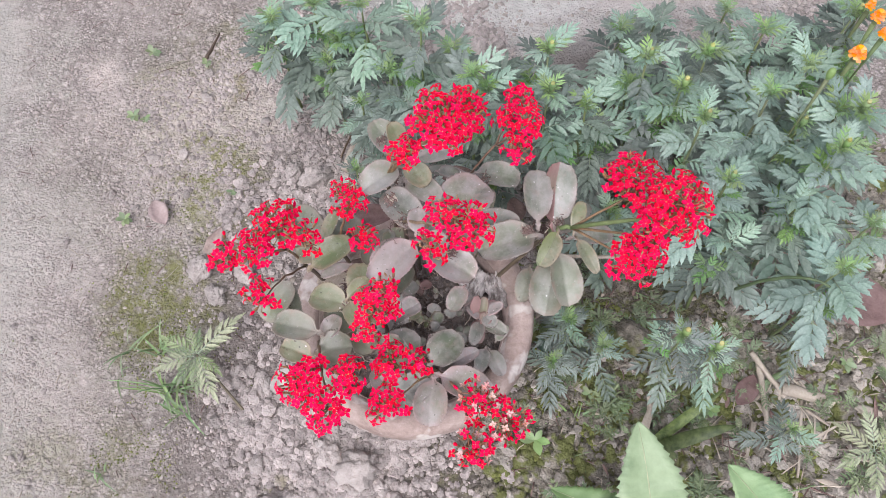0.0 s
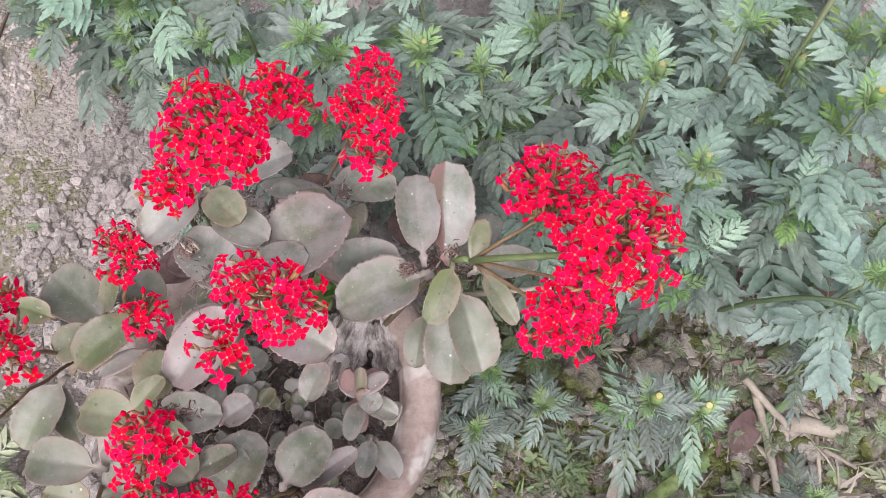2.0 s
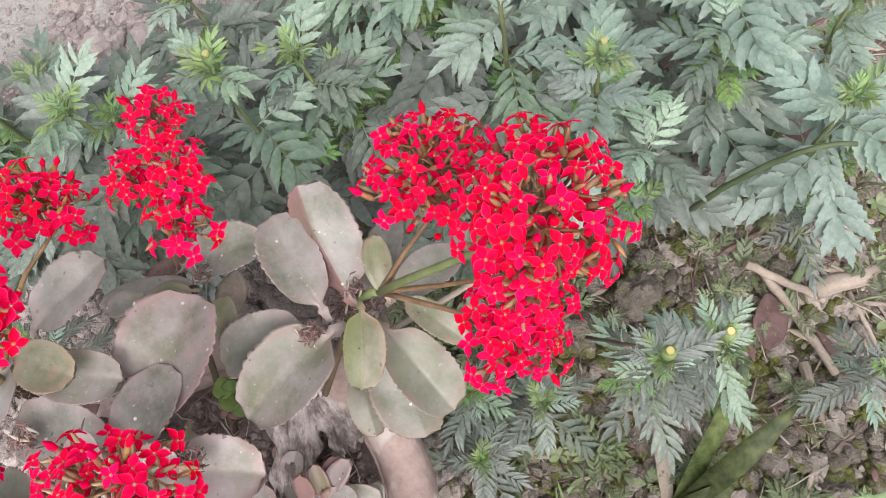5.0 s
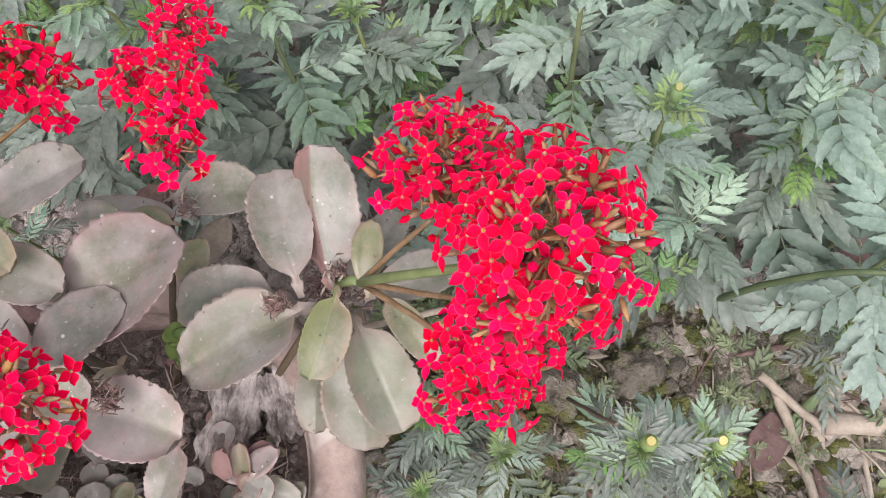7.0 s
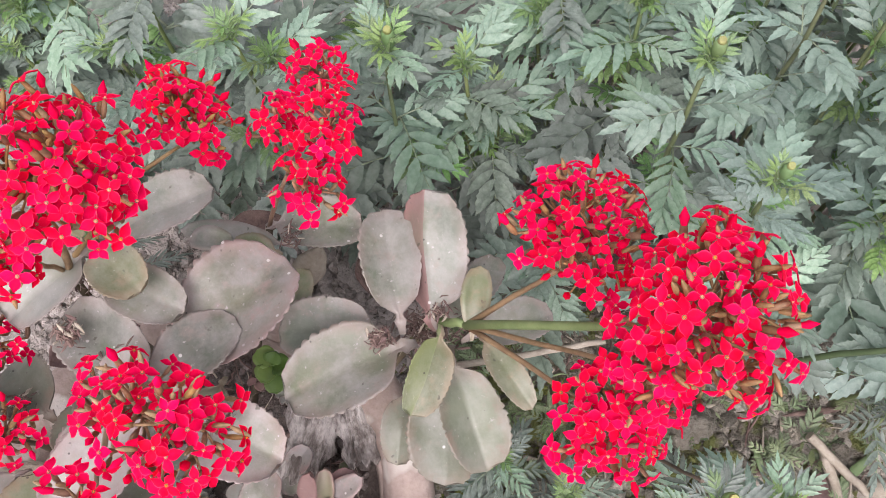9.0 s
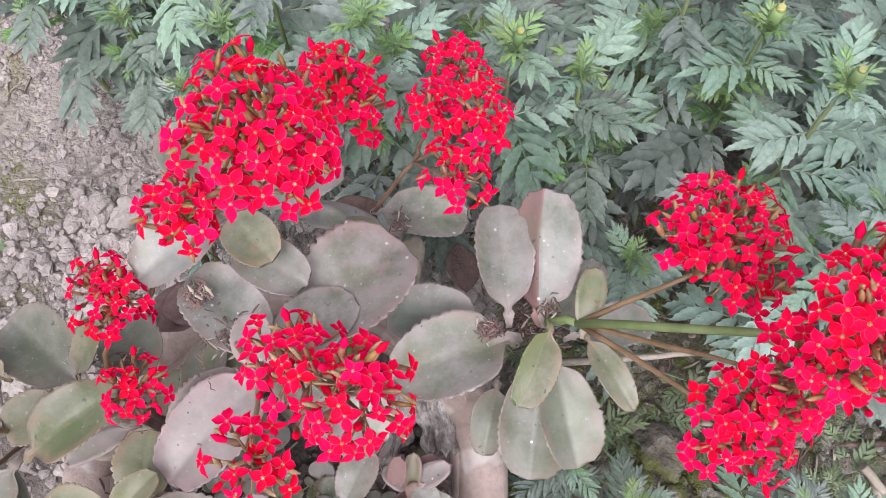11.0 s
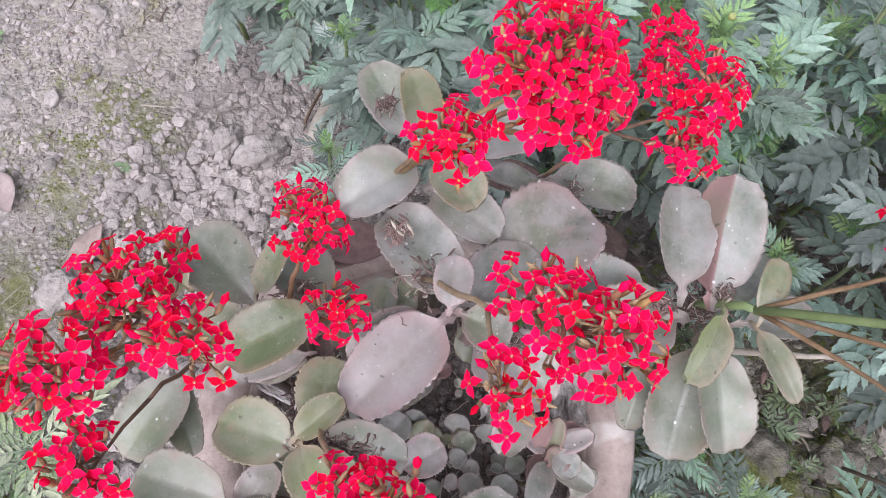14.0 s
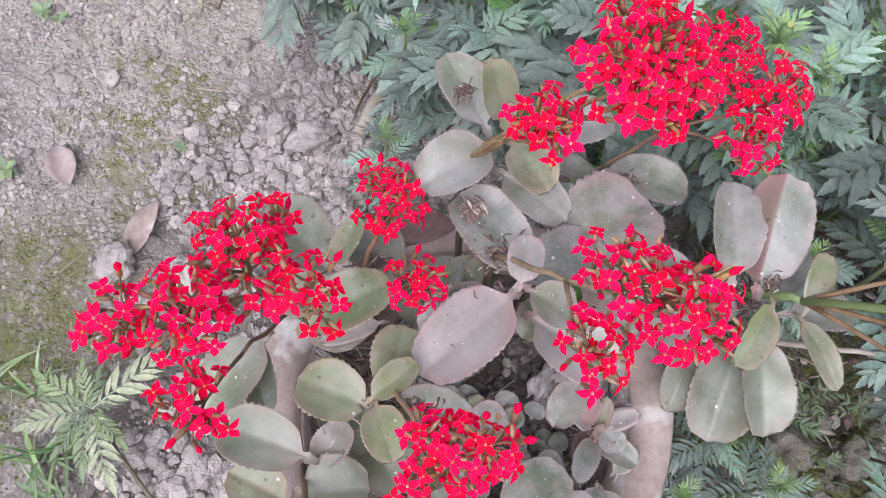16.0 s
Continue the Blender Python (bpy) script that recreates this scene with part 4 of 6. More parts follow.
LABEL_S = "tiny kalanchoe seedlings with small round grey leaves"
LABEL_T = "small kalanchoe seedling with reddish grey leaves in the pot"
LABEL_U = "small bright green rosette seedling growing in the pot"
LABEL_V = "kalanchoe with upright grey leaves and red heads on brown stalks"
LABEL_A = "kalanchoe with grey-green scalloped leaves and a large red flower head"
LABEL_B = "kalanchoe with dusty grey leaves and dense red flower heads"
LABEL_D = "kalanchoe with pinkish grey leaves and a loose red flower head"
LABEL_E = "kalanchoe with one large dusty grey rounded leaf"
LABEL_F = "kalanchoe with a slender stem and a tall red flower head"
LABEL_G = "kalanchoe with olive and pinkish leaves and several red flower heads"
LABEL_H = "kalanchoe with olive green leaves and red flower heads"
LABEL_I = "kalanchoe with olive leaves and a red head at the pot rim"
LABEL_K = "kalanchoe with pink-edged leaves and partly wilted red flower heads"
LABEL_J = "young kalanchoe with small olive and pinkish leaves and no flowers"

P = thing("kalanchoe_plant", LABEL_B, "kalanchoe", (-0.083, 0.523, 0.172), "kalanchoe plants in the pot")
stem(P, (-0.083, 0.523, 0.160), (-0.097, 0.573, 0.365), 0.0032, 0.0028, mat=M_STEM_BROWN)
succulent_leaf(P, (-0.088, 0.606, 0.360), (-0.126, 0.653, 0.370), 0.039, "grey")
succulent_leaf(P, (-0.076, 0.598, 0.385), (-0.092, 0.617, 0.425), 0.028, "green")
succulent_leaf(P, (-0.059, 0.593, 0.380), (-0.001, 0.614, 0.385), 0.040, "grey")
succulent_leaf(P, (-0.068, 0.575, 0.395), (-0.039, 0.547, 0.392), 0.033, "green")
succulent_leaf(P, (-0.081, 0.578, 0.380), (-0.123, 0.539, 0.378), 0.043, "grey")
succulent_leaf(P, (-0.070, 0.565, 0.370), (-0.022, 0.541, 0.366), 0.037, "grey")
succulent_leaf(P, (-0.074, 0.580, 0.400), (-0.074, 0.594, 0.415), 0.011, "green")
succulent_leaf(P, (-0.034, 0.605, 0.330), (-0.003, 0.601, 0.330), 0.018, "grey")
flower_cluster(P, (-0.097, 0.573, 0.365), [((-0.013, 0.549, 0.556), 0.034), ((-0.002, 0.533, 0.540), 0.018)], (0.240, -0.094, 0.903), gap=0.0080)
flower_cluster(P, (-0.097, 0.573, 0.365), [((0.012, 0.624, 0.473), 0.026)], (0.404, 0.189, 0.668), gap=0.0080)
flower_cluster(P, (-0.097, 0.573, 0.365), [((-0.056, 0.524, 0.512), 0.019)], (0.154, -0.182, 0.918))
dried_bits(P, (-0.097, 0.573, 0.365), 40)
dried_bits(P, (-0.108, 0.614, 0.385), 16, 0.007)

P = thing("kalanchoe_plant", LABEL_D, "kalanchoe", (-0.065, 0.503, 0.172), "kalanchoe plants in the pot")
stem(P, (-0.065, 0.503, 0.160), (-0.065, 0.503, 0.370), 0.0032, 0.0028, mat=M_STEM_BROWN)
succulent_leaf(P, (-0.043, 0.500, 0.360), (-0.095, 0.545, 0.365), 0.046, "grey")
succulent_leaf(P, (-0.046, 0.481, 0.385), (-0.046, 0.512, 0.392), 0.024, "pink")
succulent_leaf(P, (-0.041, 0.495, 0.354), (0.006, 0.538, 0.352), 0.041, "grey")
succulent_leaf(P, (-0.048, 0.484, 0.350), (-0.097, 0.421, 0.345), 0.050, "pink")
succulent_leaf(P, (-0.038, 0.484, 0.370), (-0.007, 0.473, 0.360), 0.030, "pink")
succulent_leaf(P, (-0.028, 0.480, 0.325), (0.030, 0.453, 0.320), 0.051, "pink")
succulent_leaf(P, (-0.059, 0.490, 0.338), (-0.104, 0.452, 0.333), 0.034, "pink")
flower_cluster(P, (-0.065, 0.503, 0.370), [((0.005, 0.454, 0.495), 0.026), ((0.030, 0.443, 0.511), 0.027), ((-0.015, 0.410, 0.500), 0.018)], (0.262, -0.245, 0.802), gap=0.0098, buds=0.3)
dried_bits(P, (-0.065, 0.503, 0.370), 14)
dried_bits(P, (-0.085, 0.527, 0.380), 22, 0.007)
dried_bits(P, (-0.001, 0.476, 0.345), 30, 0.007)
dried_bits(P, (-0.011, 0.482, 0.350), 14, 0.007)

P = thing("kalanchoe_plant", LABEL_E, "kalanchoe", (-0.060, 0.526, 0.172), "kalanchoe plants in the pot")
stem(P, (-0.060, 0.526, 0.160), (-0.060, 0.533, 0.330), 0.0032, 0.0028, mat=M_STEM_BROWN)
succulent_leaf(P, (-0.024, 0.515, 0.345), (0.036, 0.578, 0.345), 0.071, "pink")
succulent_leaf(P, (0.033, 0.553, 0.300), (0.039, 0.588, 0.300), 0.025, "green")
succulent_leaf(P, (-0.016, 0.509, 0.300), (-0.031, 0.476, 0.290), 0.028, "green")

P = thing("kalanchoe_plant", LABEL_F, "kalanchoe", (-0.031, 0.521, 0.172), "kalanchoe plants in the pot")
stem(P, (-0.031, 0.521, 0.160), (0.010, 0.633, 0.280), 0.0032, 0.0028, mat=M_STEM_BROWN)
succulent_leaf(P, (0.015, 0.632, 0.285), (0.081, 0.621, 0.290), 0.041, "grey")
succulent_leaf(P, (0.021, 0.616, 0.285), (-0.053, 0.631, 0.290), 0.019, "grey")
succulent_leaf(P, (0.018, 0.608, 0.290), (-0.013, 0.615, 0.295), 0.018, "green")
flower_cluster(P, (0.010, 0.633, 0.280), [((0.071, 0.681, 0.415), 0.021), ((0.088, 0.608, 0.466), 0.018), ((0.058, 0.620, 0.455), 0.013), ((0.076, 0.581, 0.454), 0.019)], (0.203, -0.035, 0.939))
dried_bits(P, (0.031, 0.614, 0.302), 8, 0.007)

P = thing("kalanchoe_plant", LABEL_A, "kalanchoe", (0.045, 0.505, 0.172), "kalanchoe plants in the pot")
stem(P, (0.045, 0.505, 0.160), (0.128, 0.540, 0.300), 0.0032, 0.0028, mat=M_STEM_BROWN)
succulent_leaf(P, (0.110, 0.539, 0.325), (0.104, 0.612, 0.335), 0.040, "grey", fold=0.3)
succulent_leaf(P, (0.130, 0.538, 0.325), (0.133, 0.611, 0.362), 0.052, "grey", fold=-0.7, twist=-30, half="red")
succulent_leaf(P, (0.157, 0.520, 0.345), (0.165, 0.559, 0.355), 0.019, "green")
succulent_leaf(P, (0.140, 0.536, 0.300), (0.180, 0.586, 0.295), 0.027, "grey")
succulent_leaf(P, (0.158, 0.527, 0.310), (0.212, 0.541, 0.300), 0.031, "grey")
succulent_leaf(P, (0.164, 0.521, 0.320), (0.191, 0.475, 0.318), 0.020, "green")
succulent_leaf(P, (0.136, 0.522, 0.335), (0.115, 0.474, 0.330), 0.031, "green", twist=-32, half="lime")
succulent_leaf(P, (0.109, 0.520, 0.320), (0.034, 0.493, 0.318), 0.057, "grey")
succulent_leaf(P, (0.092, 0.537, 0.305), (0.026, 0.542, 0.305), 0.046, "grey")
succulent_leaf(P, (0.139, 0.519, 0.270), (0.130, 0.441, 0.235), 0.052, "olive", twist=8)
succulent_leaf(P, (0.141, 0.513, 0.292), (0.160, 0.445, 0.268), 0.045, "olive", twist=-10)
succulent_leaf(P, (0.105, 0.504, 0.250), (0.096, 0.456, 0.240), 0.028, "olive")
flower_cluster(P, (0.128, 0.540, 0.300), [((0.2185, 0.536, 0.465), 0.038), ((0.254, 0.466, 0.538), 0.039), ((0.225, 0.441, 0.452), 0.030), ((0.238, 0.458, 0.490), 0.021)], (0.281, -0.165, 0.840), gap=0.0090, split=0.24)
dried_bits(P, (0.128, 0.540, 0.300), 60)
dried_bits(P, (0.137, 0.539, 0.330), 10, 0.007)
dried_bits(P, (0.096, 0.525, 0.325), 24, 0.007)

P = thing("kalanchoe_plant", LABEL_G, "kalanchoe", (-0.138, 0.475, 0.172), "kalanchoe plants in the pot")
stem(P, (-0.138, 0.475, 0.160), (-0.155, 0.483, 0.320), 0.0032, 0.0028, mat=M_STEM_BROWN)
succulent_leaf(P, (-0.179, 0.487, 0.315), (-0.235, 0.531, 0.312), 0.049, "olive")
succulent_leaf(P, (-0.178, 0.492, 0.320), (-0.163, 0.524, 0.340), 0.020, "green")
succulent_leaf(P, (-0.135, 0.498, 0.300), (-0.166, 0.533, 0.298), 0.043, "olive")
succulent_leaf(P, (-0.103, 0.476, 0.300), (-0.094, 0.523, 0.300), 0.029, "olive")
succulent_leaf(P, (-0.112, 0.463, 0.300), (-0.111, 0.501, 0.300), 0.032, "olive")
succulent_leaf(P, (-0.178, 0.433, 0.360), (-0.129, 0.469, 0.372), 0.039, "green")
succulent_leaf(P, (-0.133, 0.454, 0.330), (-0.170, 0.433, 0.330), 0.017, "pink")
succulent_leaf(P, (-0.221, 0.486, 0.330), (-0.249, 0.495, 0.340), 0.024, "green")
succulent_leaf(P, (-0.167, 0.464, 0.357), (-0.200, 0.448, 0.352), 0.033, "green")
flower_cluster(P, (-0.155, 0.483, 0.320), [((-0.141, 0.532, 0.382), 0.026)], (0.108, 0.368, 0.769))
flower_cluster(P, (-0.155, 0.483, 0.320), [((-0.110, 0.465, 0.396), 0.015)], (0.300, -0.121, 0.842))
dried_bits(P, (-0.155, 0.483, 0.320), 16)
dried_bits(P, (-0.148, 0.504, 0.310), 12, 0.007)
dried_bits(P, (-0.177, 0.505, 0.320), 10, 0.007)

P = thing("kalanchoe_plant", LABEL_H, "kalanchoe", (-0.125, 0.418, 0.172), "kalanchoe plants in the pot")
stem(P, (-0.125, 0.418, 0.160), (-0.125, 0.418, 0.325), 0.0032, 0.0028, mat=M_STEM_BROWN)
succulent_leaf(P, (-0.128, 0.392, 0.342), (-0.176, 0.402, 0.340), 0.040, "green")
succulent_leaf(P, (-0.116, 0.406, 0.335), (-0.116, 0.451, 0.340), 0.036, "green")
succulent_leaf(P, (-0.126, 0.396, 0.355), (-0.102, 0.423, 0.360), 0.020, "green")
succulent_leaf(P, (-0.123, 0.394, 0.350), (-0.104, 0.361, 0.352), 0.028, "green")
succulent_leaf(P, (-0.114, 0.398, 0.338), (-0.059, 0.396, 0.335), 0.035, "grey")
succulent_leaf(P, (-0.113, 0.393, 0.345), (-0.079, 0.371, 0.345), 0.020, "green")
succulent_leaf(P, (-0.161, 0.355, 0.334), (-0.220, 0.364, 0.330), 0.040, "olive")
succulent_leaf(P, (-0.061, 0.392, 0.325), (-0.037, 0.409, 0.325), 0.027, "pink")
flower_cluster(P, (-0.125, 0.418, 0.325), [((-0.072, 0.355, 0.451), 0.025), ((-0.055, 0.354, 0.515), 0.013), ((-0.077, 0.327, 0.439), 0.017)], (0.200, -0.249, 0.846))
dried_bits(P, (-0.125, 0.418, 0.325), 40)
dried_bits(P, (-0.123, 0.395, 0.338), 26, 0.015)
dried_bits(P, (-0.105, 0.400, 0.338), 26, 0.015)
dried_bits(P, (-0.087, 0.399, 0.338), 26, 0.015)

P = thing("kalanchoe_plant", LABEL_V, "kalanchoe", (-0.144, 0.452, 0.172), "kalanchoe plants in the pot")
stem(P, (-0.144, 0.452, 0.160), (-0.201, 0.459, 0.300), 0.0032, 0.0028, mat=M_STEM_BROWN)
succulent_leaf(P, (-0.214, 0.431, 0.310), (-0.242, 0.377, 0.300), 0.042, "olive")
succulent_leaf(P, (-0.227, 0.436, 0.300), (-0.204, 0.386, 0.280), 0.025, "olive")
flower_cluster(P, (-0.201, 0.459, 0.300), [((-0.198, 0.429, 0.494), 0.027), ((-0.157, 0.410, 0.502), 0.020), ((-0.211, 0.388, 0.510), 0.022), ((-0.237, 0.378, 0.510), 0.021), ((-0.194, 0.466, 0.457), 0.009)], (0.006, -0.133, 0.975), gap=0.0102)
flower_cluster(P, (-0.201, 0.459, 0.300), [((-0.210, 0.353, 0.458), 0.0195)], (-0.020, -0.324, 0.841), gap=0.0102)

P = thing("kalanchoe_plant", LABEL_I, "kalanchoe", (-0.125, 0.386, 0.172), "kalanchoe plants in the pot")
stem(P, (-0.125, 0.386, 0.160), (-0.165, 0.353, 0.300), 0.0032, 0.0028, mat=M_STEM_BROWN)
succulent_leaf(P, (-0.168, 0.327, 0.315), (-0.208, 0.337, 0.320), 0.033, "green")
succulent_leaf(P, (-0.161, 0.334, 0.315), (-0.117, 0.344, 0.320), 0.046, "olive")
succulent_leaf(P, (-0.177, 0.313, 0.290), (-0.136, 0.279, 0.270), 0.052, "grey")
succulent_leaf(P, (-0.189, 0.315, 0.280), (-0.215, 0.284, 0.260), 0.045, "grey")
succulent_leaf(P, (-0.154, 0.352, 0.320), (-0.140, 0.382, 0.325), 0.025, "pink")
flower_cluster(P, (-0.165, 0.353, 0.300), [((-0.149, 0.262, 0.430), 0.028), ((-0.098, 0.276, 0.430), 0.019), ((-0.113, 0.234, 0.430), 0.022)], (0.161, -0.342, 0.776))

P = thing("kalanchoe_plant", LABEL_K, "kalanchoe", (-0.021, 0.365, 0.172), "kalanchoe plants in the pot")
stem(P, (-0.021, 0.365, 0.160), (-0.010, 0.343, 0.250), 0.0032, 0.0028, mat=M_STEM_BROWN)
succulent_leaf(P, (-0.081, 0.329, 0.255), (-0.047, 0.390, 0.262), 0.051, "grey")
succulent_leaf(P, (-0.004, 0.328, 0.280), (0.067, 0.307, 0.280), 0.042, "pink")
succulent_leaf(P, (-0.019, 0.346, 0.262), (0.015, 0.391, 0.265), 0.046, "grey")
succulent_leaf(P, (-0.057, 0.345, 0.255), (-0.087, 0.378, 0.260), 0.043, "grey")
succulent_leaf(P, (-0.013, 0.328, 0.260), (-0.013, 0.268, 0.250), 0.046, "pink")
succulent_leaf(P, (-0.015, 0.327, 0.255), (-0.067, 0.294, 0.245), 0.047, "grey")
succulent_leaf(P, (-0.009, 0.343, 0.245), (0.042, 0.377, 0.245), 0.022, "pink")
flower_cluster(P, (-0.010, 0.343, 0.250), [((-0.057, 0.310, 0.385), 0.022), ((-0.027, 0.313, 0.385), 0.018)], (-0.134, -0.133, 0.949), buds=0.3)
flower_cluster(P, (-0.010, 0.343, 0.250), [((-0.056, 0.259, 0.385), 0.021)], (-0.165, -0.305, 0.816))
flower_cluster(P, (-0.010, 0.343, 0.250), [((0.053, 0.283, 0.355), 0.026), ((0.092, 0.257, 0.355), 0.024), ((0.051, 0.223, 0.355), 0.024)], (0.288, -0.340, 0.670), wilt=0.26, buds=0.3)

P = thing("kalanchoe_plant", LABEL_J, "kalanchoe", (-0.090, 0.403, 0.172), "kalanchoe plants in the pot")
stem(P, (-0.090, 0.403, 0.160), (-0.090, 0.403, 0.270), 0.0032, 0.0028, mat=M_STEM_BROWN)
succulent_leaf(P, (-0.126, 0.384, 0.285), (-0.098, 0.350, 0.280), 0.040, "olive")
succulent_leaf(P, (-0.117, 0.374, 0.290), (-0.109, 0.404, 0.300), 0.029, "pink")
succulent_leaf(P, (-0.162, 0.403, 0.300), (-0.123, 0.374, 0.300), 0.038, "olive")
succulent_leaf(P, (-0.097, 0.343, 0.250), (-0.053, 0.303, 0.240), 0.046, "pink")
succulent_leaf(P, (0.017, 0.453, 0.285), (0.002, 0.417, 0.284), 0.027, "pink")
succulent_leaf(P, (-0.102, 0.355, 0.270), (-0.063, 0.375, 0.270), 0.025, "pink")
succulent_leaf(P, (-0.083, 0.446, 0.270), (-0.112, 0.465, 0.270), 0.033, "olive")
succulent_leaf(P, (-0.059, 0.479, 0.290), (-0.083, 0.439, 0.285), 0.038, "olive")
succulent_leaf(P, (-0.074, 0.497, 0.300), (-0.094, 0.522, 0.300), 0.034, "green")

P = thing("kalanchoe_plant", LABEL_S, "kalanchoe", (-0.060, 0.433, 0.172), "kalanchoe plants in the pot")
stem(P, (-0.060, 0.433, 0.160), (-0.060, 0.433, 0.195), 0.002, 0.0015, mat=M_STEM_BROWN)
succulent_leaf(P, (-0.124, 0.426, 0.205), (-0.139, 0.443, 0.210), 0.020, "grey")
succulent_leaf(P, (-0.107, 0.427, 0.205), (-0.101, 0.448, 0.212), 0.021, "grey")
succulent_leaf(P, (-0.106, 0.407, 0.205), (-0.087, 0.423, 0.210), 0.026, "grey")
succulent_leaf(P, (-0.082, 0.424, 0.205), (-0.068, 0.445, 0.212), 0.025, "grey")
succulent_leaf(P, (-0.061, 0.427, 0.205), (-0.047, 0.443, 0.210), 0.017, "green")
succulent_leaf(P, (-0.104, 0.402, 0.200), (-0.093, 0.393, 0.205), 0.012, "grey")
succulent_leaf(P, (-0.049, 0.386, 0.200), (-0.035, 0.400, 0.205), 0.015, "grey")
succulent_leaf(P, (-0.072, 0.460, 0.220), (-0.059, 0.480, 0.220), 0.029, "grey")
succulent_leaf(P, (-0.030, 0.430, 0.200), (-0.015, 0.441, 0.200), 0.017, "green")
succulent_leaf(P, (-0.106, 0.391, 0.200), (-0.111, 0.373, 0.200), 0.018, "grey")
succulent_leaf(P, (-0.140, 0.356, 0.230), (-0.158, 0.362, 0.230), 0.017, "grey")
succulent_leaf(P, (-0.063, 0.436, 0.200), (-0.058, 0.451, 0.207), 0.021, "grey")
succulent_leaf(P, (-0.030, 0.440, 0.200), (-0.024, 0.453, 0.207), 0.021, "grey")
succulent_leaf(P, (-0.026, 0.427, 0.200), (-0.014, 0.439, 0.207), 0.019, "grey")
succulent_leaf(P, (-0.005, 0.437, 0.200), (-0.002, 0.449, 0.207), 0.018, "grey")
succulent_leaf(P, (-0.029, 0.417, 0.200), (-0.018, 0.424, 0.207), 0.016, "grey")
succulent_leaf(P, (-0.017, 0.409, 0.200), (-0.009, 0.419, 0.207), 0.015, "pink")
succulent_leaf(P, (-0.017, 0.394, 0.200), (-0.006, 0.409, 0.207), 0.020, "grey")
succulent_leaf(P, (0.009, 0.396, 0.200), (0.020, 0.411, 0.207), 0.021, "grey")
succulent_leaf(P, (-0.027, 0.396, 0.200), (-0.026, 0.408, 0.207), 0.011, "pink")
succulent_leaf(P, (-0.074, 0.447, 0.200), (-0.081, 0.463, 0.207), 0.020, "grey")
succulent_leaf(P, (-0.044, 0.425, 0.200), (-0.051, 0.434, 0.207), 0.013, "green")

P = thing("kalanchoe_plant", LABEL_T, "kalanchoe", (0.021, 0.414, 0.172), "kalanchoe plants in the pot")
stem(P, (0.021, 0.414, 0.160), (0.040, 0.408, 0.215), 0.002, 0.0015, mat=M_STEM_BROWN)
succulent_leaf(P, (0.036, 0.433, 0.215), (0.041, 0.399, 0.210), 0.020, "red")
succulent_leaf(P, (0.045, 0.434, 0.235), (0.071, 0.446, 0.250), 0.017, "pink")
succulent_leaf(P, (0.046, 0.431, 0.240), (0.062, 0.416, 0.240), 0.022, "grey")
succulent_leaf(P, (0.065, 0.404, 0.210), (0.080, 0.425, 0.220), 0.015, "grey")
succulent_leaf(P, (0.031, 0.433, 0.240), (0.036, 0.450, 0.260), 0.015, "red")
succulent_leaf(P, (0.043, 0.426, 0.225), (0.033, 0.389, 0.235), 0.020, "grey")
succulent_leaf(P, (0.043, 0.428, 0.230), (0.063, 0.453, 0.235), 0.024, "red")
succulent_leaf(P, (0.044, 0.428, 0.225), (0.078, 0.412, 0.225), 0.023, "grey")
succulent_leaf(P, (0.041, 0.432, 0.220), (0.022, 0.447, 0.225), 0.016, "pink")
succulent_leaf(P, (0.043, 0.421, 0.235), (0.055, 0.432, 0.240), 0.019, "red")
succulent_leaf(P, (0.052, 0.391, 0.215), (0.045, 0.356, 0.215), 0.021, "grey")
succulent_leaf(P, (0.057, 0.390, 0.210), (0.078, 0.356, 0.210), 0.024, "grey")
succulent_leaf(P, (0.043, 0.430, 0.235), (0.045, 0.454, 0.250), 0.015, "red")

P = thing("kalanchoe_plant", LABEL_U, "kalanchoe", (-0.001, 0.502, 0.172), "kalanchoe plants in the pot")
stem(P, (-0.001, 0.502, 0.160), (0.030, 0.533, 0.230), 0.002, 0.0015, mat=M_STEM_BROWN)
succulent_leaf(P, (0.003, 0.537, 0.235), (-0.008, 0.548, 0.240), 0.018, "bright")
succulent_leaf(P, (0.003, 0.536, 0.235), (0.017, 0.535, 0.240), 0.017, "bright")
succulent_leaf(P, (0.002, 0.535, 0.235), (-0.005, 0.524, 0.238), 0.017, "bright")
succulent_leaf(P, (0.003, 0.536, 0.232), (0.005, 0.516, 0.230), 0.017, "bright")
succulent_leaf(P, (0.004, 0.536, 0.240), (0.007, 0.544, 0.245), 0.015, "bright")

# ---- marigolds ----
def leaflet(bm, at, way, length, width, teeth, droop, mat=0):
    """One serrated lance-shaped leaflet, folded a little along its midrib."""
    way = Vector(way).normalized()
    side = Vector((0, 0, 1)).cross(way).normalized()
    n = 2 * teeth + 1
    mid, lo, hi = [], [], []
    for i in range(n + 1):
        u = i / n
        w = width * 0.5 * (max(math.sin(math.pi * u ** 0.80) ** 0.78, 0.3 * (u < 0.2)) if 0 < u < 1 else 0.20 if u == 0 else 0.02)
        w *= 1.0 if i % 2 else 0.80
        p = Vector(at) + way * (u * length) + Vector((0, 0, -droop * length * u * u))
        mid.append(bm.verts.new(p))
        q = way * (0.05 * length if i % 2 else 0)
        lift = Vector((0, 0, 0.34 * w))
        lo.append(bm.verts.new(p - side * w + q + lift))
        hi.append(bm.verts.new(p + side * w + q + lift))
    for i in range(n):
        for a, b in ((lo, mid), (mid, hi)):
            f = bm.faces.new((a[i], a[i + 1], b[i + 1], b[i]))
            f.smooth, f.material_index = True, mat


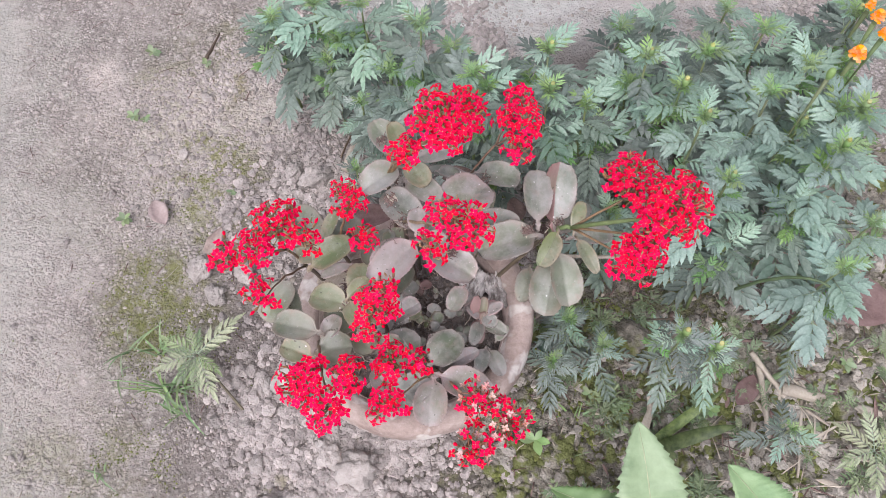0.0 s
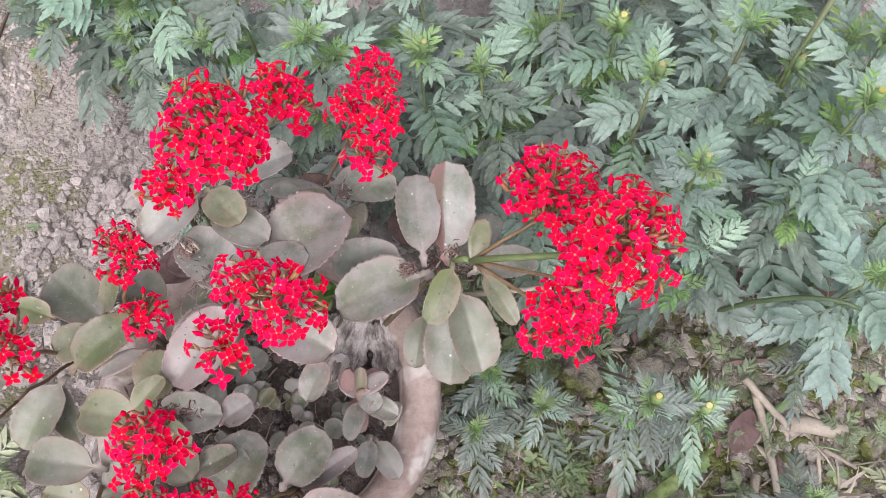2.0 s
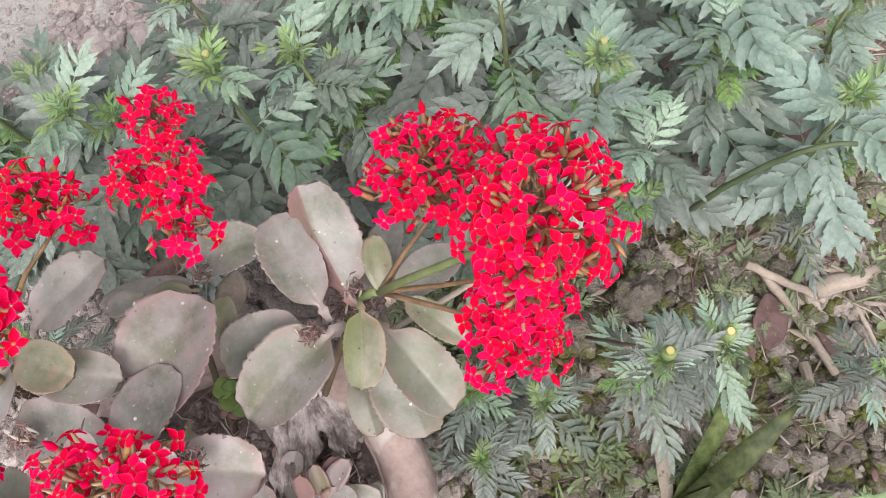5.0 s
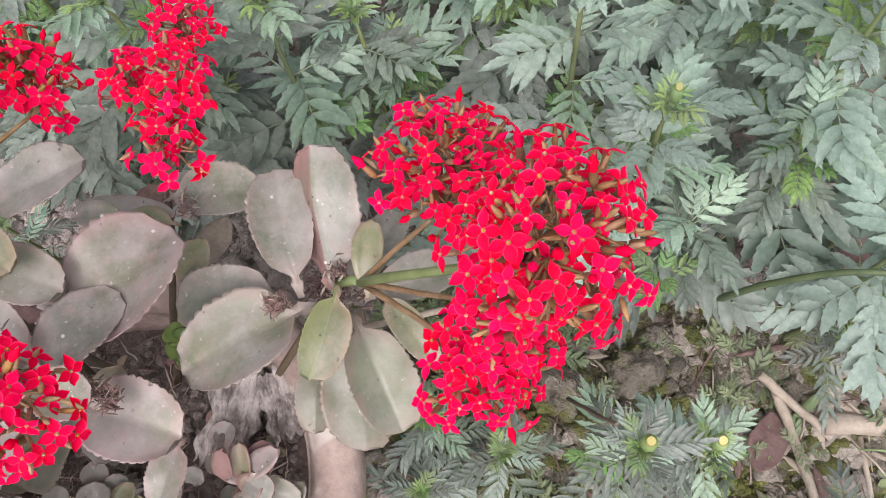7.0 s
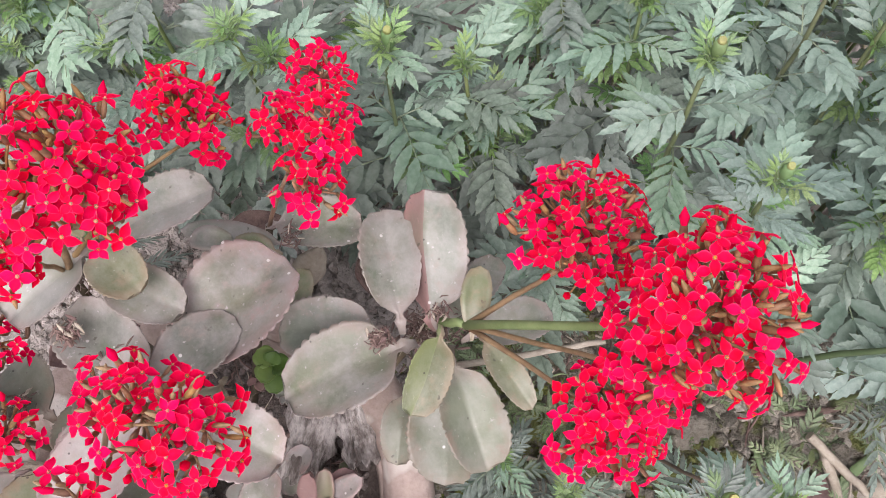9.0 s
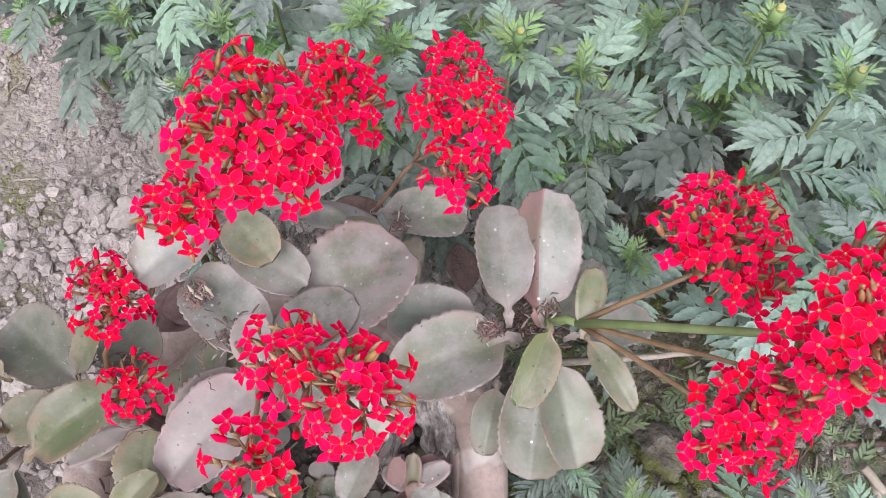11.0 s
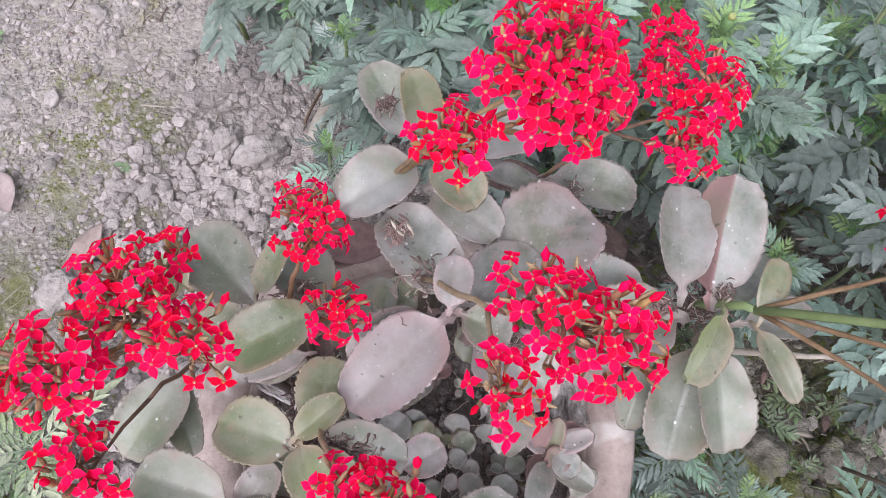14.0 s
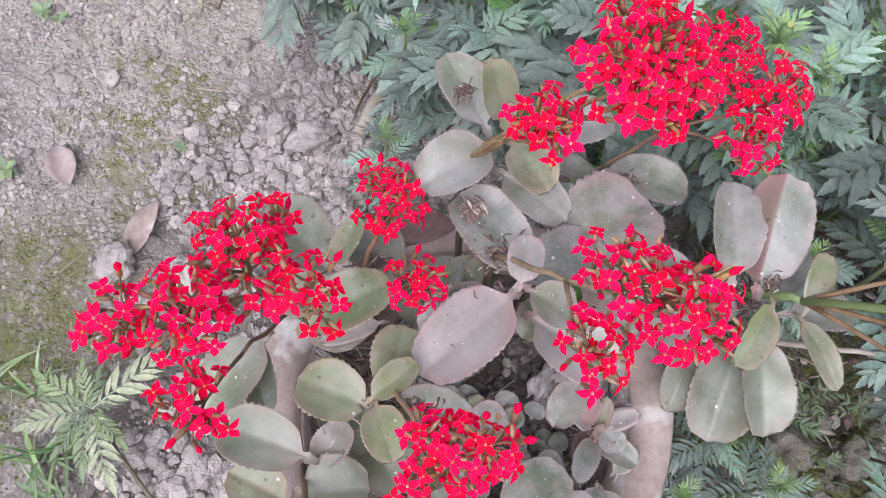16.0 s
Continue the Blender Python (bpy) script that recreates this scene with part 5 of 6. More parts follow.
def pinnate_mesh(seed, pairs, slim, mat, drop=0.25, reach=0.48, teeth=5):
    """A feathery leaf of length 1 along x: an arched rachis with toothed leaflets in pairs."""
    rng = random.Random(seed)
    bm = bmesh.new()

    def spine(u):
        return Vector((u, 0.03 * math.sin(u * 3 + seed), 0.10 * math.sin(u * 2.2) - drop * u * u))
    tube(bm, [spine(i / 8) for i in range(9)], [0.014 * (1 - 0.75 * i / 8) for i in range(9)], 4, 1)
    for k in range(pairs):
        u = 0.13 + 0.68 * k / (pairs - 1)
        ln = (reach * math.sin(math.pi * (0.24 + 0.52 * k / (pairs - 1)))) * rng.uniform(0.88, 1.1)
        for s in (-1, 1):
            sw = radians(52 - 20 * k / (pairs - 1) + rng.uniform(-7, 7))
            way = Vector((math.cos(sw), s * math.sin(sw), rng.uniform(-0.06, 0.18)))
            leaflet(bm, spine(u + rng.uniform(-0.012, 0.012)), way, ln, ln * slim * rng.uniform(0.9, 1.1), teeth, rng.uniform(0.05, 0.5))
    leaflet(bm, spine(0.82), Vector((1, rng.uniform(-0.15, 0.15), -0.3)), 0.40, 0.40 * slim, teeth, 0.15)
    me = bpy.data.meshes.new("leaf")
    bm.to_mesh(me)
    bm.free()
    me.materials.append(mat)
    me.materials.append(M_RACHIS)
    return me


MARI_LEAVES = [pinnate_mesh(s, p, w, M_MARI) for s, p, w in ((1, 6, 0.36), (2, 5, 0.40), (3, 5, 0.44), (4, 4, 0.46), (5, 6, 0.33), (9, 5, 0.42), (10, 6, 0.38))]
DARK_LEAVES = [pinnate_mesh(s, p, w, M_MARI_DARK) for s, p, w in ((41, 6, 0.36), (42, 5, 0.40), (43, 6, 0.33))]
TOP_LEAVES = [pinnate_mesh(s, p, w, M_MARI_GREEN, 0.1) for s, p, w in ((6, 5, 0.31), (7, 6, 0.28), (8, 5, 0.33))]
PALE_TOPS = [pinnate_mesh(s, p, w, M_MARI_PALE, 0.2) for s, p, w in ((51, 5, 0.42), (52, 6, 0.36), (53, 5, 0.38))]
SMALL_LEAVES = [pinnate_mesh(s, p, w, m, 0.3, 0.42) for s, p, w, m in ((61, 6, 0.25, M_MARI), (62, 6, 0.28, M_MARI_GREEN), (63, 5, 0.27, M_MARI_DARK), (64, 7, 0.24, M_MARI))]
FRESH_LEAVES = [pinnate_mesh(s, p, 0.36, M_MARI_FRESH, 0.0, teeth=3) for s, p in ((13, 4), (14, 5))]
YOUNG_LEAVES = [pinnate_mesh(s, p, 0.27, M_MARI_YOUNG, -0.25, teeth=2) for s, p in ((11, 4), (12, 5))]


def marigold(x, y, h, seed, spread=0.115, low=0.42, bud=False, nodes=5, lean=(0, 0), label="", young=True, dark=False, pale=False):
    """A marigold shoot: an upright stem with feathery leaves in crossed pairs, tighter and paler at the tip."""
    rng = random.Random(seed)
    z0 = ground_height(x, y) - 0.004
    plant = thing("marigold_plant", label or "grey-green marigold plant with feathery toothed leaves growing in soil", "marigold", (x, y, z0), "marigold plants")
    top = Vector((lean[0], lean[1], h - z0))
    bm = bmesh.new()
    pts = bend((0, 0, 0), top, 0, 9, 0.004, rng)
    tube(bm, pts, [0.0032 - 0.0017 * i / 8 for i in range(9)], 6)
    part("stem", bm, M_STEM, plant)
    a0 = rng.uniform(0, 6.3)
    for k in range(nodes):
        f = k / (nodes - 1)
        at = top * (low + (1 - low) * f ** 0.7)
        size = spread * (1.0 - 0.46 * f ** 1.5)
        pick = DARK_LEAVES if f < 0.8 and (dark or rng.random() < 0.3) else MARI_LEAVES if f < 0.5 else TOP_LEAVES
        if pale and rng.random() < 0.75:
            pick = PALE_TOPS
        if spread < 0.068:
            pick = SMALL_LEAVES
        for s in (0, 1, 2, 3) if 0 < k < nodes - 1 and rng.random() < 0.4 else (0, 1, 2):
            a = a0 + k * math.pi / 2 + s * math.pi + rng.uniform(-0.4, 0.4) + (0.9 if s == 2 else 1.2 if s == 3 else 0)
            rise = rng.uniform(-0.28, 0.2) + 0.75 * f * f
            L = size * rng.uniform(0.78, 1.12) * (0.72 if s > 1 else 1)
            tip = at + Vector((math.cos(a), math.sin(a), rise))
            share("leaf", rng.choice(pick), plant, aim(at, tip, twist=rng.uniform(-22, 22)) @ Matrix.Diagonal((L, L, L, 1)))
    if young:
        for k in range(8):
            a = a0 + k * 2.4
            tip = top + Vector((math.cos(a), math.sin(a), 0.5 + 0.22 * k + rng.uniform(-0.2, 0.2)))
            L = rng.uniform(0.026, 0.038) * (1 - 0.07 * k) * min(1.1, spread / 0.085)
            share("young_leaf", rng.choice(YOUNG_LEAVES), plant, aim(top, tip) @ Matrix.Diagonal((L, L, L, 1)))
    for _ in range(rng.choice((1, 1, 2, 2)) if h > 0.2 else 0):  # fresh shoots from the leaf axils
        a = rng.uniform(0, 6.3)
        at = top * rng.uniform(0.5, 0.85) + Vector((math.cos(a), math.sin(a), 0)) * rng.uniform(0.012, 0.035)
        for k in range(6):
            b = a + k * 2.4
            tip = at + Vector((math.cos(b), math.sin(b), 0.25 + 0.15 * k))
            L = spread * rng.uniform(0.30, 0.46) * (1 - 0.08 * k)
            share("side_leaf", rng.choice(FRESH_LEAVES), plant, aim(at, tip, twist=rng.uniform(-15, 15)) @ Matrix.Diagonal((L, L, L, 1)))
    if bud:
        share("flower_bud", MARI_BUD, plant, Matrix.Translation(top + Vector((0.004, 0.002, 0.014))) @ Matrix.Scale(rng.uniform(0.9, 1.35), 4))
    return plant


def marigold_bud():
    bm = bmesh.new()
    tube(bm, [Vector((0, 0, z)) for z in (-0.012, -0.006, 0.0, 0.005, 0.007)], [0.001, 0.0030, 0.0042, 0.0038, 0.0025], 9, 0)
    tube(bm, [Vector((0, 0, 0.0066)), Vector((0, 0, 0.0092))], [0.0027, 0.0020], 9, 1)
    me = bpy.data.meshes.new("flower_bud")
    bm.to_mesh(me)
    bm.free()
    me.materials.append(M_MARI_YOUNG)
    me.materials.append(M_BUD_TOP)
    return me


MARI_BUD = marigold_bud()

marigold(-0.274, 0.925, 0.280, 100, 0.106)
marigold(-0.182, 0.884, 0.330, 101, 0.101)
marigold(-0.250, 0.866, 0.210, 102, 0.078, dark=True)
marigold(-0.079, 0.819, 0.370, 103, 0.101)
marigold(-0.138, 0.824, 0.250, 104, 0.092, dark=True)
marigold(0.004, 0.739, 0.370, 105, 0.101)
marigold(0.112, 0.713, 0.375, 106, 0.086, bud=True)
marigold(0.167, 0.725, 0.330, 107, 0.086)
marigold(0.109, 0.810, 0.340, 108, 0.094, bud=True)
marigold(0.023, 0.745, 0.330, 109, 0.086)
marigold(0.244, 0.774, 0.385, 110, 0.094, bud=True)
marigold(0.190, 0.724, 0.280, 111, 0.070)
marigold(0.306, 0.646, 0.430, 112, 0.078, bud=True)
marigold(0.233, 0.790, 0.300, 113, 0.094)
marigold(0.293, 0.737, 0.370, 114, 0.080, bud=True)
marigold(0.395, 0.700, 0.420, 115, 0.074, pale=True)
marigold(0.345, 0.584, 0.390, 116, 0.078, bud=True, pale=True)
marigold(0.401, 0.768, 0.330, 117, 0.098, young=False, pale=True)
marigold(0.459, 0.707, 0.340, 118, 0.078, bud=True, pale=True)
marigold(0.455, 0.594, 0.330, 119, 0.084, young=False, pale=True)
marigold(0.471, 0.615, 0.430, 120, 0.090, bud=True, pale=True)
marigold(0.506, 0.722, 0.360, 121, 0.094, pale=True)
marigold(0.382, 0.562, 0.260, 123, 0.085, low=0.62, young=False)
marigold(0.308, 0.409, 0.280, 125, 0.060, bud=True, low=0.62, pale=True)
marigold(0.359, 0.406, 0.246, 126, 0.058, bud=True, low=0.62, pale=True)
marigold(0.514, 0.513, 0.300, 127, 0.080, pale=True)
marigold(0.171, 0.468, 0.150, 128, 0.060, nodes=4)
marigold(0.224, 0.433, 0.140, 129, 0.056, nodes=4)
marigold(0.152, 0.416, 0.100, 131, 0.060, nodes=4, dark=True)
marigold(0.225, 0.628, 0.200, 156, 0.072, pale=True)
marigold(0.332, 0.805, 0.360, 132, 0.090, bud=True)
marigold(0.464, 0.780, 0.380, 133, 0.090)
marigold(0.515, 0.695, 0.400, 134, 0.090, bud=True, pale=True)
marigold(0.494, 0.337, 0.130, 135, 0.052, nodes=4, pale=True)
marigold(0.528, 0.488, 0.110, 136, 0.052, nodes=4, pale=True)
marigold(0.559, 0.583, 0.300, 139, 0.078, pale=True)
marigold(0.544, 0.891, 0.360, 140, 0.097, bud=True)
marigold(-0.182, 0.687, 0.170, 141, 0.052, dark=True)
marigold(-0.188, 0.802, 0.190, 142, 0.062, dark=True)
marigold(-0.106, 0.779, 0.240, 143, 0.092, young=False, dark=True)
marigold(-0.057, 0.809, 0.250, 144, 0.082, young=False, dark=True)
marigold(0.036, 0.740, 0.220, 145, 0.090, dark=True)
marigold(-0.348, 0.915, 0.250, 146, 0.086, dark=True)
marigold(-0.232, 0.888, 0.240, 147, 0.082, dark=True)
marigold(-0.037, 0.831, 0.300, 148, 0.082)
marigold(0.414, 0.851, 0.360, 149, 0.082)
marigold(0.233, 0.960, 0.220, 150, 0.080, dark=True)
marigold(0.285, 0.964, 0.240, 151, 0.080, dark=True, young=False)
marigold(0.397, 0.987, 0.250, 152, 0.075, dark=True)
marigold(0.513, 0.924, 0.300, 153, 0.085, dark=True, young=False)
marigold(0.572, 0.934, 0.340, 154, 0.085, dark=True)
marigold(0.447, 0.897, 0.260, 155, 0.080, dark=True, young=False)

# ---- weeds, litter and other small things ----
def broad_leaf(plant, base, tip, width, mat, teeth=0.05, curl=0.10, cup=0.10):
    """A broad toothed leaf with a pale midrib."""
    base, tip = Vector(base), Vector(tip)
    L = (tip - base).length
    rows = []
    for i in range(46):
        u = i / 45
        w = math.sin(math.pi * u ** 0.64) ** 0.72 if 0 < u < 1 else 0.03
        w = max(0.04, w) * (1 + teeth * (1.4 * (1 - (i % 3)) + 1.2 * noise.noise((i * 0.8, width * 50, 0.3))))
        rows.append([(u * L, v * w * width / 2, cup * width * v * v * w + curl * L * math.sin(math.pi * u) + 0.012 * width * math.cos(u * 30) * (1 - abs(v)) * abs(v) * 4
                      - 0.03 * width * (v == 0)) for v in (-1, -0.66, -0.33, 0, 0.33, 0.66, 1)])
    bm = bmesh.new()
    solid(bm, rows, 0.0009)
    ob = part("leaf", bm, mat, plant)
    ob.matrix_basis = Matrix.Translation(-plant.location) @ aim(base, tip)
    bm = bmesh.new()
    tube(bm, [Vector((u * L, 0, curl * L * math.sin(math.pi * u) - 0.028 * width)) for u in (0.0, 0.25, 0.5, 0.75, 0.97)], [0.0022, 0.0018, 0.0014, 0.001, 0.0004], 5)
    part("midrib", bm, M_PALE, ob)
    return ob


def broad_plant():
    p = thing("broad_leaved_weed", "weed with broad bright green toothed leaves beside the pot", "weed", (0.340, 0.162, 0.0))
    foot = Vector((0.345, 0.162, 0.10))
    bm = bmesh.new()
    tube(bm, bend((0, 0, -0.005), foot - p.location, 0, 5), [0.005, 0.005, 0.0045, 0.004, 0.0035], 7)
    part("stem", bm, M_STEM, p)
    broad_leaf(p, (0.290, 0.162, 0.18), (0.258, 0.298, 0.25), 0.092, M_BROAD)
    broad_leaf(p, (0.470, 0.177, 0.16), (0.389, 0.267, 0.185), 0.075, M_BROAD)
    broad_leaf(p, (0.310, 0.172, 0.11), (0.160, 0.226, 0.10), 0.06, M_LEAF_BRIGHT)
    broad_leaf(p, (0.340, 0.162, 0.12), (0.225, 0.212, 0.13), 0.06, M_LEAF_BRIGHT)
    for a, b in (((0.345, 0.162, 0.10), (0.290, 0.162, 0.18)), ((0.345, 0.162, 0.10), (0.470, 0.177, 0.16))):
        bm = bmesh.new()
        tube(bm, bend(Vector(a) - p.location, Vector(b) - p.location, 0.01, 6), [0.0022] * 6, 6)
        part("leaf_stalk", bm, M_STEM, p)


broad_plant()


def strap_plant():
    p = thing("strap_leaved_plant", "plant with stiff mottled dark green strap leaves", "plant", (0.290, 0.297, 0.0))
    for tip, w, lift in (((0.408, 0.392, 0.110), 0.016, 0.02), ((0.424, 0.340, 0.105), 0.022, 0.03), ((0.322, 0.392, 0.015), 0.014, 0.02), ((0.352, 0.300, 0.045), 0.022, 0.025)):
        bm = bmesh.new()
        pts = bend((0.0, 0.0, -0.003), Vector(tip) - p.location, lift, 9)
        blade(bm, pts, [w * k for k in (0.45, 0.7, 0.9, 1, 1, 0.92, 0.75, 0.5, 0.15)], 0.0025, fold=0.6)
        dry = tip[2] < 0.02
        part("leaf", bm, M_STRAW if dry else M_STRAP, p, "dry straw-coloured strap leaf" if dry else "")


strap_plant()


def grass_tuft(x, y, count, tall, seed, label="tuft of thin green grass blades in dry soil", mat=None):
    rng = random.Random(seed)
    p = thing("grass_tuft", label, "grass", (x, y, ground_height(x, y) - 0.002), "grass tufts")
    for _ in range(count):
        a = rng.uniform(0, 6.3)
        L = tall * rng.uniform(0.5, 1.2)
        lay = rng.uniform(0.35, 1.3)
        tip = Vector((math.cos(a) * L * lay, math.sin(a) * L * lay, L * (1.15 - 0.75 * lay)))
        tip.z = max(tip.z, 0.006)
        s = Vector((rng.uniform(-0.008, 0.008), rng.uniform(-0.008, 0.008), 0))
        bm = bmesh.new()
        w = rng.uniform(0.002, 0.0042)
        blade(bm, bend(s, s + tip, 0.16 * L, 7), [w * k for k in (0.8, 1, 1, 0.9, 0.7, 0.45, 0.1)])
        part("blade", bm, mat or M_GRASS, p)


grass_tuft(-0.475, 0.337, 16, 0.075, 1)
grass_tuft(-0.445, 0.302, 10, 0.06, 2)
grass_tuft(-0.560, 0.352, 3, 0.06, 3)
grass_tuft(-0.550, 0.192, 6, 0.05, 4)
grass_tuft(0.630, 0.512, 9, 0.06, 7)
grass_tuft(0.200, 0.357, 8, 0.04, 8)
grass_tuft(0.470, 0.352, 8, 0.05, 9, "dry tuft of thin grass among litter", M_STRAW)
grass_tuft(0.410, 0.262, 8, 0.05, 10)
grass_tuft(0.570, 0.342, 9, 0.06, 11, "dry tuft of thin grass among litter", M_STRAW)


def small_weed(x, y, size, seed, leaves=6, mat=None, h=0.012, label="small green weed with rounded leaves on bare soil"):
    rng = random.Random(seed)
    p = thing("small_weed", label, "weed", (x, y, ground_height(x, y) - 0.001), "small weeds")
    bm = bmesh.new()
    tube(bm, [Vector((0, 0, -0.002)), Vector((0, 0, h))], [0.0012, 0.001], 5)
    part("stem", bm, M_STEM, p)
    for k in range(leaves):
        a = k * 2.4 + rng.uniform(-0.3, 0.3)
        L = size * rng.uniform(0.6, 1.1)
        bm = bmesh.new()
        pts = bend((0, 0, h), (math.cos(a) * L, math.sin(a) * L, h + L * rng.uniform(0.0, 0.35)), 0.08 * L, 6)
        blade(bm, pts, [L * 0.55 * k for k in (0.2, 0.6, 1, 1, 0.7, 0.1)])
        part("leaf", bm, mat or M_GRASS, p)


for i, (x, y, s) in enumerate(((-0.669, 1.016, 0.022), (-0.671, 0.865, 0.022), (-0.551, 0.992, 0.02), (-0.627, 0.642, 0.022), (-0.646, 0.858, 0.016), (-0.440, 0.712, 0.014), (0.630, 0.482, 0.02), (0.570, 0.372, 0.02), (0.220, 0.392, 0.018))):
    small_weed(x, y, s * 0.8, 40 + i, mat=M_WEED)
small_weed(0.137, 0.307, 0.026, 60, 5, M_MARI_YOUNG, 0.03, "pale green seedling with oval leaves beside the pot")
small_weed(0.410, 0.382, 0.016, 61, 9, None, 0.02)
small_weed(0.380, 0.372, 0.018, 62, 9, None, 0.02)


PALE_LEAVES = [pinnate_mesh(s, 7, 0.27, M_PALE, 0.3, 0.33, 2) for s in (21, 22)]
CURL_LEAVES = [pinnate_mesh(s, 7, 0.29, M_WEED, 0.2, 0.31, 2) for s in (23, 24)]


def yellowing_seedling(x, y, fronds, stalk, label):
    """A young marigold by itself on bare soil: a few finely cut fronds, some of them turning yellow."""
    p = thing("marigold_seedling", label, "marigold", (x, y, -0.003), "yellowing seedlings")
    bm = bmesh.new()
    tube(bm, bend(stalk, (0, 0, 0.055), 0.01, 8), [0.0028, 0.0026, 0.0024, 0.0022, 0.002, 0.0018, 0.0016, 0.0015], 6)
    part("stem", bm, M_STEM_BROWN, p)
    top = Vector((0, 0, 0.053))
    for a, L, pale in fronds:
        tip = top + Vector((math.cos(radians(a)), math.sin(radians(a)), 0.15))
        share("leaf", PALE_LEAVES[a % 2] if pale else CURL_LEAVES[a % 2], p, aim(top, tip, twist=(a * 7) % 30 - 15) @ Matrix.Diagonal((L, L, L, 1)))


yellowing_seedling(-0.420, 0.390, ((160, 0.064, 0), (207, 0.064, 1), (53, 0.084, 1), (306, 0.074, 1), (281, 0.058, 0), (120, 0.048, 0), (95, 0.04, 0), (35, 0.045, 0), (180, 0.045, 0), (250, 0.05, 0), (330, 0.05, 0)),
                   (0.10, -0.09, 0.0), "young marigold with yellowing feathery leaves on mossy soil")
yellowing_seedling(0.645, 0.335, ((100, 0.06, 1), (150, 0.06, 1), (205, 0.055, 1), (20, 0.05, 0), (265, 0.06, 1), (315, 0.05, 0), (60, 0.05, 1)),
                   (0.02, 0.01, 0.0), "young marigold with pale feathery leaves among litter")


def dead_leaf(x, y, z, length, width, turn, tilt=(0, 0), mat=None, label="dry brown fallen leaf lying on the soil", seed=0):
    rng = random.Random(seed)
    rows = []
    for i in range(15):
        u = i / 14
        w = max(0.03, math.sin(math.pi * u ** 0.85) ** 0.8)
        rows.append([((u - 0.5) * length, v * w * width / 2 * (1 + 0.08 * noise.noise((u * 6, v * 3, seed))), 0.25 * width * v * v * w + 0.10 * length * math.sin(math.pi * u) * noise.noise((u * 2, v, seed + 2.5)) + 0.04 * width * noise.noise((u * 9, v * 4, seed)))
                     for v in (-1, -0.6, -0.2, 0.2, 0.6, 1)])
    bm = bmesh.new()
    solid(bm, rows, 0.0008)
    ob = part("fallen_leaf", bm, mat or M_DRY, None)
    ob.matrix_basis = pose(x, y, z + 0.006, tilt[0], tilt[1], turn)
    return tagged(ob, label, "leaf", "fallen leaves")


dead_leaf(0.640, 0.575, 0.045, 0.15, 0.085, -12, (10, 4), M_REDLEAF, "large reddish brown dead leaf on the soil", 3)
dead_leaf(0.523, 0.545, 0.06, 0.075, 0.038, 110, (35, 0), M_REDLEAF, "curled reddish brown dead leaf among marigolds", 4)
dead_leaf(0.468, 0.422, 0.012, 0.06, 0.035, 60, (10, 0), M_REDLEAF, "dark purple-brown dead leaf on moist soil", 5)
dead_leaf(-0.450, 0.601, 0.006, 0.080, 0.030, 82, (0, 0), M_CLAY, "pale pinkish dry leaf lying on soil clods", 6)
dead_leaf(-0.567, 0.661, 0.004, 0.064, 0.036, 128, (0, 8), M_DULL, "dull pinkish brown dry leaf lying on the silt", 7)
dead_leaf(0.410, 0.708, 0.06, 0.05, 0.025, 30, (15, 0), M_CLAY, "pale pinkish dry leaf under the marigolds", 8)
dead_leaf(0.500, 0.850, 0.012, 0.085, 0.045, 20, (8, 0), M_CLAY, "pale pinkish dry leaf under the marigolds", 14)
dead_leaf(0.470, 0.800, 0.016, 0.070, 0.032, 75, (0, 8), M_DULL, "dull pinkish brown dry leaf under the marigolds", 15)
dead_leaf(0.560, 0.830, 0.012, 0.080, 0.040, 140, (6, 0), M_STRAW, "pale tan dry leaf under the marigolds", 16)
dead_leaf(0.425, 0.748, 0.110, 0.062, 0.026, 95, (40, 0), M_CLAY, "pale pinkish dry leaf caught between marigold stems", 17)
dead_leaf(0.262, 0.850, 0.014, 0.075, 0.036, 130, (6, 0), M_DULL, "dull pinkish brown dry leaf under the marigolds", 18)
dead_leaf(0.310, 0.812, 0.01, 0.06, 0.03, 70, (0, 0), M_DRY, "brown dry leaf under the marigolds", 9)


def stick(name, label, a, b, r0, r1, mat, lift=0.0, seed=0):
    bm = bmesh.new()
    n = 9
    tube(bm, bend(a, b, lift, n, r0 * 0.22, random.Random(seed)), [r0 + (r1 - r0) * i / (n - 1) for i in range(n)], 7)
    return tagged(part(name, bm, mat, None), label, "stick", "dry sticks")


stick("dry_stalk", "thick pale dry stalk lying on the litter", (0.525, 0.430, 0.014), (0.700, 0.400, 0.014), 0.0115, 0.006, M_STRAW, 0.0, 1)
stick("dry_stalk", "pale dry stalk leaning across the litter", (0.475, 0.482, 0.03), (0.530, 0.417, 0.012), 0.005, 0.004, M_STRAW, 0.0, 2)
stick("dry_stalk", "thin pale dry stalk lying on soil", (0.556, 0.414, 0.012), (0.536, 0.252, 0.008), 0.0028, 0.002, M_STRAW, 0.004, 3)
stick("dry_stalk", "flat pale dry stalk lying on soil", (0.480, 0.372, 0.008), (0.460, 0.292, 0.008), 0.006, 0.004, M_STRAW, 0.0, 4)
stick("dry_stalk", "thin pale dry stalk lying on soil", (0.590, 0.442, 0.010), (0.650, 0.342, 0.008), 0.003, 0.002, M_STRAW, 0.004, 5)
stick("twig", "thick weathered tan twig lying on the soil", (-0.239, 0.773, 0.012), (-0.208, 0.883, 0.026), 0.0095, 0.0065, M_STRAW, 0.006, 6)
